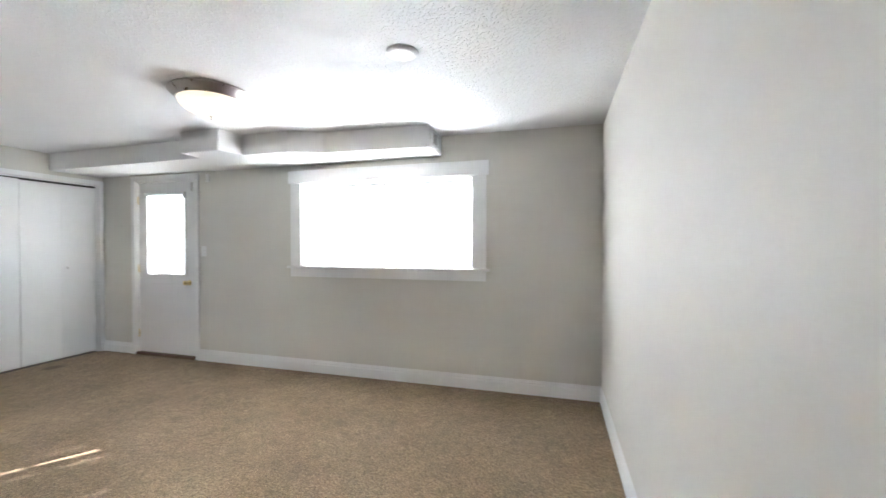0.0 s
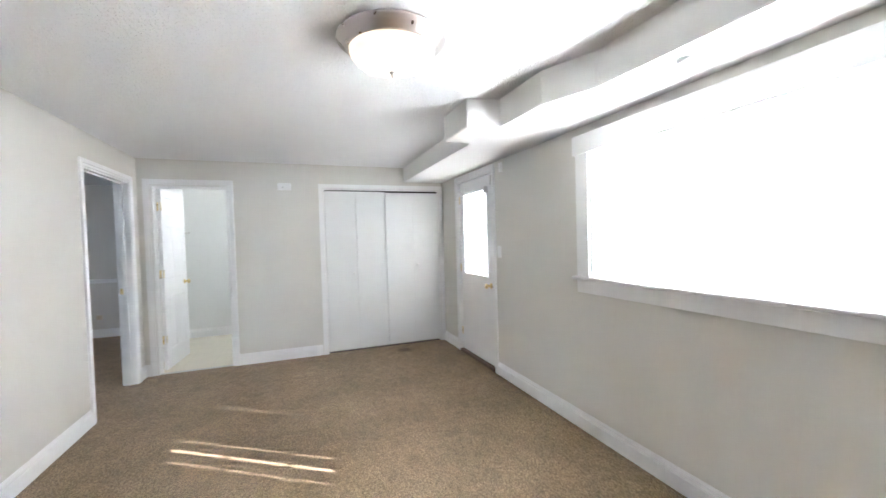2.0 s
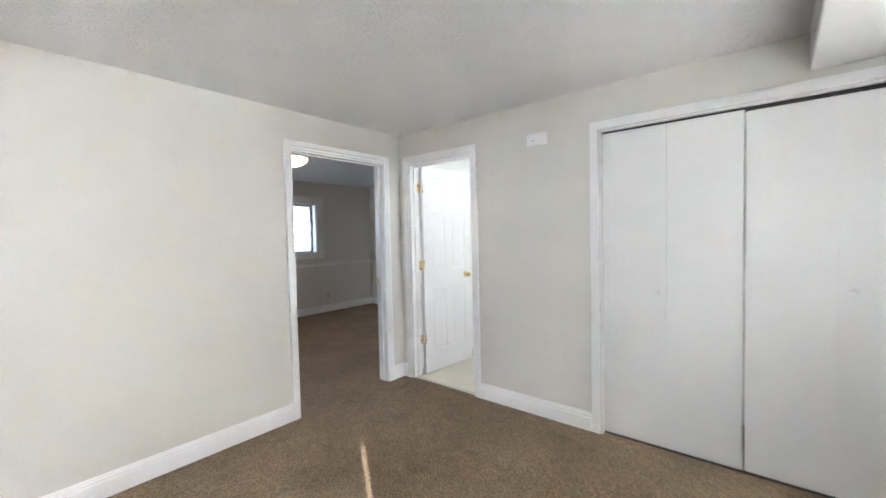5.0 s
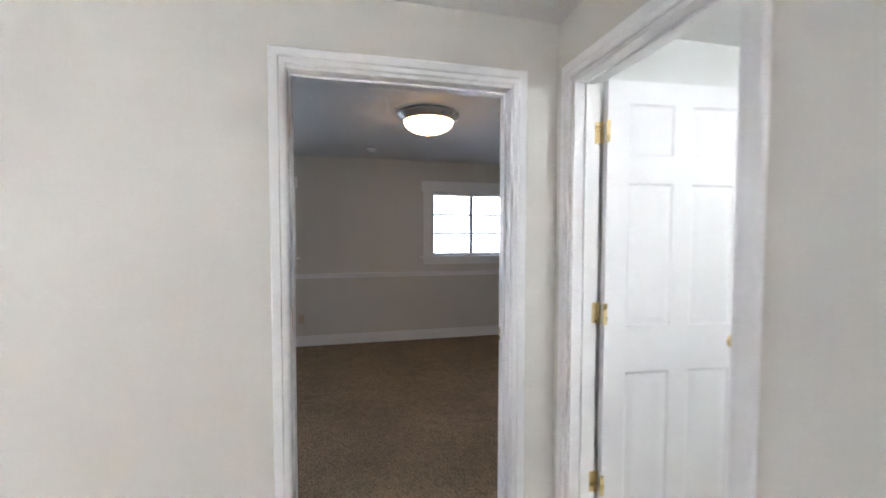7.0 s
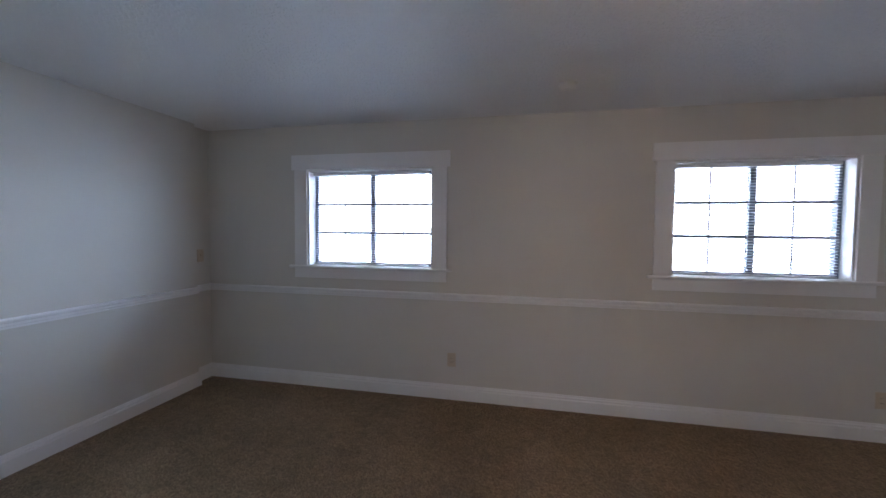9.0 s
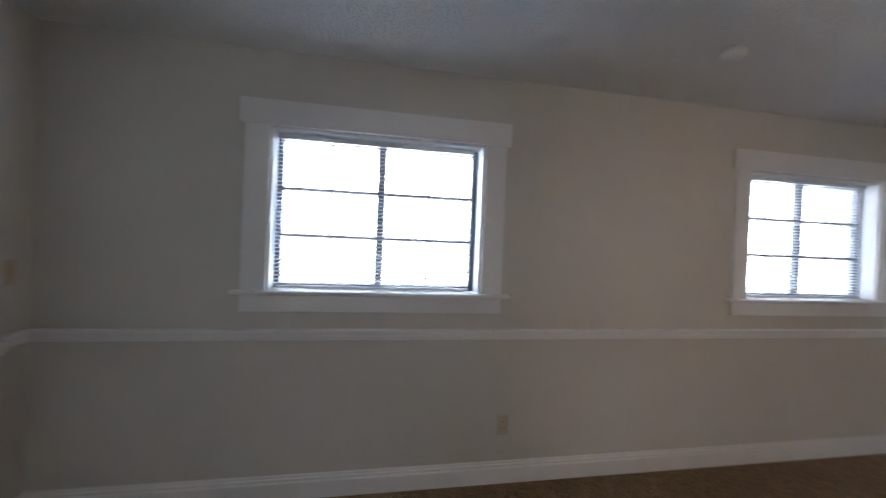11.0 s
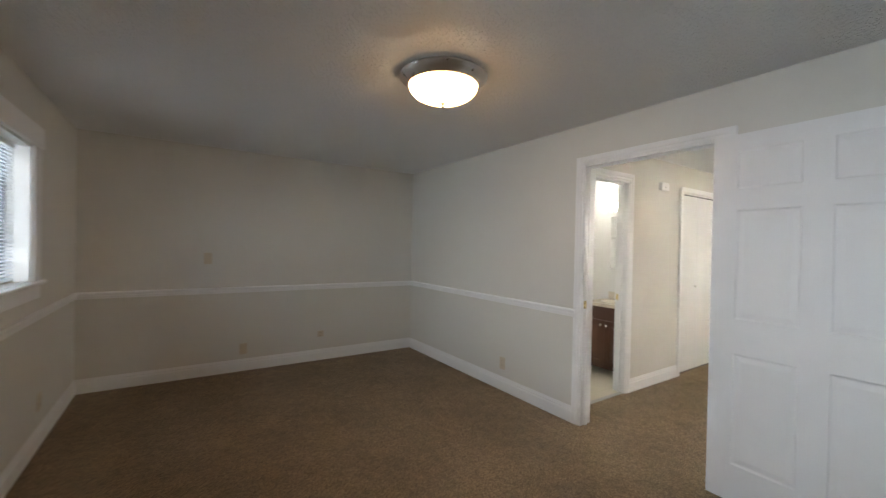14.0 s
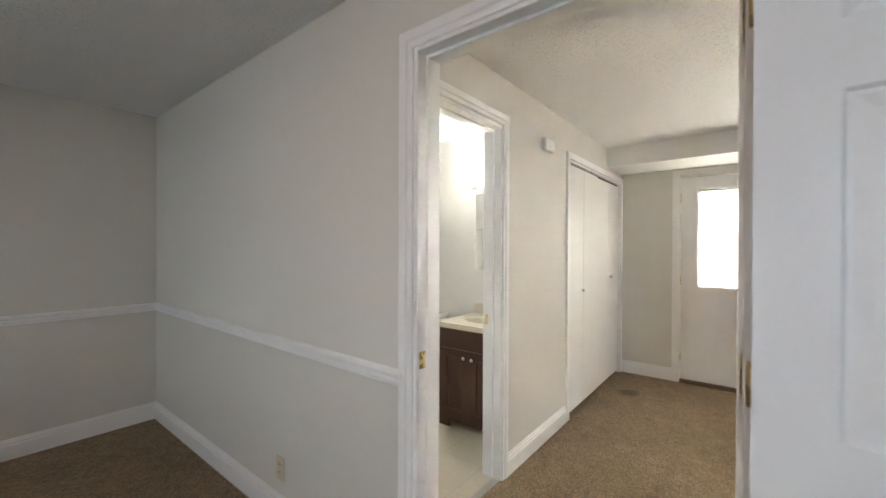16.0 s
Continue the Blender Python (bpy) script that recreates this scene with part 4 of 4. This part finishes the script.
# ---- bathroom ----
vx0, vx1, vy0, vy1 = -6.285, -5.715, 1.205, 1.72
van = thing("vanity_cabinet", "espresso wood vanity cabinet with two doors", "cabinet", pose(0, 0, 0))
bm = pierced(bmesh.new(), "x", vy0, vy0 + 0.02, vx0, vx1, 0.0, 0.745, [(vx0 + 0.09, vx1 - 0.09, -1, 0.055), (vx0 + 0.03, vx1 - 0.03, 0.10, 0.58)])
part("front_frame", bm, M_ESPRESSO, van)
bm = boxed(vx0, vx0 + 0.018, vy0 + 0.02, vy1, 0, 0.745)
box(bm, vx1 - 0.018, vx1, vy0 + 0.02, vy1, 0, 0.745)
box(bm, vx0 + 0.018, vx1 - 0.018, vy0 + 0.02, vy1, 0.07, 0.09)
part("body", bm, M_ESPRESSO, van)
cx = (vx0 + vx1) / 2
for a, b, kx in ((vx0 + 0.022, cx - 0.002, cx - 0.035), (cx + 0.002, vx1 - 0.022, cx + 0.035)):
    d = part("cabinet_door", pierced(bmesh.new(), "x", vy0 - 0.018, vy0, a, b, 0.09, 0.595, [(a + 0.055, b - 0.055, 0.145, 0.54)]), M_ESPRESSO, van)
    bm = bmesh.new()
    lv = [[bm.verts.new(q) for q in ((a + 0.055 + i, vy0 - 0.018 + y, 0.145 + i), (b - 0.055 - i, vy0 - 0.018 + y, 0.145 + i), (b - 0.055 - i, vy0 - 0.018 + y, 0.54 - i), (a + 0.055 + i, vy0 - 0.018 + y, 0.54 - i))]
          for i, y in ((0, 0.001), (0.006, 0.011), (0.012, 0.011), (0.034, 0.004))]
    for p, q in zip(lv, lv[1:]):
        for i in range(4):
            bm.faces.new((p[i], p[(i + 1) % 4], q[(i + 1) % 4], q[i]))
    bm.faces.new(lv[-1])
    part("panel", bm, M_ESPRESSO, d)
    bm = lathe(bmesh.new(), [(0, 0), (0.007, 0), (0.006, -0.012), (0.015, -0.018), (0.016, -0.024), (0.010, -0.030), (0, -0.031)], 16, "y", (kx, vy0 - 0.018, 0.545))
    part("cabinet_knob", bm, M_CHROME, d, "round chrome knob", True)

top = thing("sink_top", "beige cultured marble top with oval basin", "countertop", pose(0, 0, 0))
bm = bmesh.new()
hx, hy = cx, 1.44
outer = [(vx0 - 0.012, vy0 - 0.03), (vx1 + 0.012, vy0 - 0.03), (vx1 + 0.012, vy1), (vx0 - 0.012, vy1)]
N = 32
ring = [(hx + 0.20 * math.cos(2 * math.pi * k / N), hy + 0.14 * math.sin(2 * math.pi * k / N)) for k in range(N)]


def edge_point(a):
    """Where a ray at angle a from the basin's centre meets the top's edge."""
    c, s = math.cos(a), math.sin(a)
    t = min(((outer[1][0] if c > 0 else outer[0][0]) - hx) / c if abs(c) > 1e-9 else 9, ((outer[2][1] if s > 0 else outer[0][1]) - hy) / s if abs(s) > 1e-9 else 9)
    return hx + c * t, hy + s * t


angs = [2 * math.pi * k / N for k in range(N)]
rim_o = [bm.verts.new((*edge_point(a), 0.785)) for a in angs]
low_o = [bm.verts.new((*edge_point(a), 0.747)) for a in angs]
rim_i = [bm.verts.new((x, y, 0.785)) for x, y in ring]
levels = [rim_i]
for f, z in ((0.93, 0.772), (0.8, 0.72), (0.55, 0.675), (0.15, 0.66)):
    levels.append([bm.verts.new((hx + (x - hx) * f, hy + (y - hy) * f, z)) for x, y in ring])
for k in range(N):
    j = (k + 1) % N
    bm.faces.new((rim_o[k], rim_o[j], rim_i[j], rim_i[k]))
    bm.faces.new((rim_o[k], low_o[k], low_o[j], rim_o[j]))
    for p, q in zip(levels, levels[1:]):
        bm.faces.new((p[k], p[j], q[j], q[k]))
bm.faces.new(levels[-1])
part("basin_top", bm, M_COUNTER, top)
part("backsplash", boxed(vx0 - 0.012, vx1 + 0.012, vy1 - 0.02, vy1, 0.785, 0.865, 0.004), M_COUNTER, top)
tap = thing("faucet", "low chrome basin faucet with two handles", "faucet", pose(cx, 1.645, 0.785))
part("base", boxed(-0.075, 0.075, -0.022, 0.022, 0, 0.016, 0.006), M_CHROME, tap)
bm = boxed(-0.013, 0.013, -0.11, 0.012, 0.05, 0.07, 0.006)
box(bm, -0.013, 0.013, -0.012, 0.014, 0.012, 0.06, 0.004)
part("spout", bm, M_CHROME, tap)
for s in (-1, 1):
    part("handle", lathe(bmesh.new(), [(0, 0.014), (0.014, 0.014), (0.012, 0.035), (0.018, 0.042), (0.016, 0.058), (0, 0.06)], 16, "z", (s * 0.052, 0, 0)), M_CHROME, tap, "", True)

med = thing("medicine_cabinet", "mirrored medicine cabinet above the vanity", "cabinet", pose(0, 0, 0))
part("body", boxed(-6.215, -5.735, 1.60, 1.72, 1.165, 1.79, 0.003), M_PLASTIC, med)
for a, b in ((-6.213, -5.977), (-5.973, -5.737)):
    d = part("mirror_door", boxed(a, b, 1.592, 1.599, 1.167, 1.788, 0.002), M_MIRROR, med, "mirror glass door")
vl = thing("vanity_light", "chrome bar light with frosted globes, lit", "lamp", pose(0, 0, 0))
part("bar", boxed(-6.30, -5.72, 1.685, 1.72, 1.87, 1.96, 0.006), M_CHROME, vl)
part("shelf_lip", boxed(-6.32, -5.70, 1.66, 1.72, 1.845, 1.86, 0.004), M_CHROME, vl)
for k in range(4):
    gx = -6.225 + k * 0.145
    prof = [(0, -0.135), (0.025, -0.13), (0.043, -0.113), (0.05, -0.085), (0.044, -0.058), (0.028, -0.042), (0.02, -0.03), (0, -0.03)]
    part("globe", lathe(bmesh.new(), prof, 20, "y", (gx, 1.715, 1.925)), M_BULB, vl, "lit frosted globe", True)

toil = thing("toilet", "white ceramic toilet with tank beside the vanity", "toilet", pose(-6.80, 1.70, 0))
part("tank", boxed(-0.21, 0.21, -0.19, 0.0, 0.37, 0.715, 0.025, 3), M_CERAMIC, toil)
part("tank_lid", boxed(-0.22, 0.22, -0.20, 0.0, 0.717, 0.755, 0.012, 3), M_CERAMIC, toil)
bm = lathe(bmesh.new(), [(0, 0), (0.12, 0), (0.115, 0.04), (0.10, 0.15), (0.13, 0.25), (0.18, 0.35), (0.185, 0.385), (0.14, 0.385), (0.10, 0.28), (0, 0.25)], 32)
bmesh.ops.scale(bm, vec=(1, 1.32, 1), verts=bm.verts)
bmesh.ops.translate(bm, vec=(0, -0.42, 0), verts=bm.verts)
part("bowl", bm, M_CERAMIC, toil, "", True)
bm = lathe(bmesh.new(), [(0, 0.39), (0.19, 0.39), (0.195, 0.40), (0.19, 0.415), (0, 0.418)], 32)
bmesh.ops.scale(bm, vec=(1, 1.3, 1), verts=bm.verts)
bmesh.ops.translate(bm, vec=(0, -0.42, 0), verts=bm.verts)
part("seat_lid", bm, M_CERAMIC, toil, "", True)
part("flush_lever", boxed(-0.17, -0.09, -0.205, -0.192, 0.65, 0.665, 0.004), M_CHROME, toil)

bar = thing("towel_bar", "thin pale towel bar on the bathroom wall", "towel bar", pose(-7.05, 0.006, 1.575))
part("rod", lathe(bmesh.new(), [(0, -0.27), (0.008, -0.27), (0.008, 0.27), (0, 0.27)], 12, "x", (0, 0.06, 0)), M_STRIP, bar, "", True)
for s in (-1, 1):
    part("post", boxed(s * 0.265 - 0.012, s * 0.265 + 0.012, 0, 0.075, -0.014, 0.014, 0.004), M_STRIP, bar)
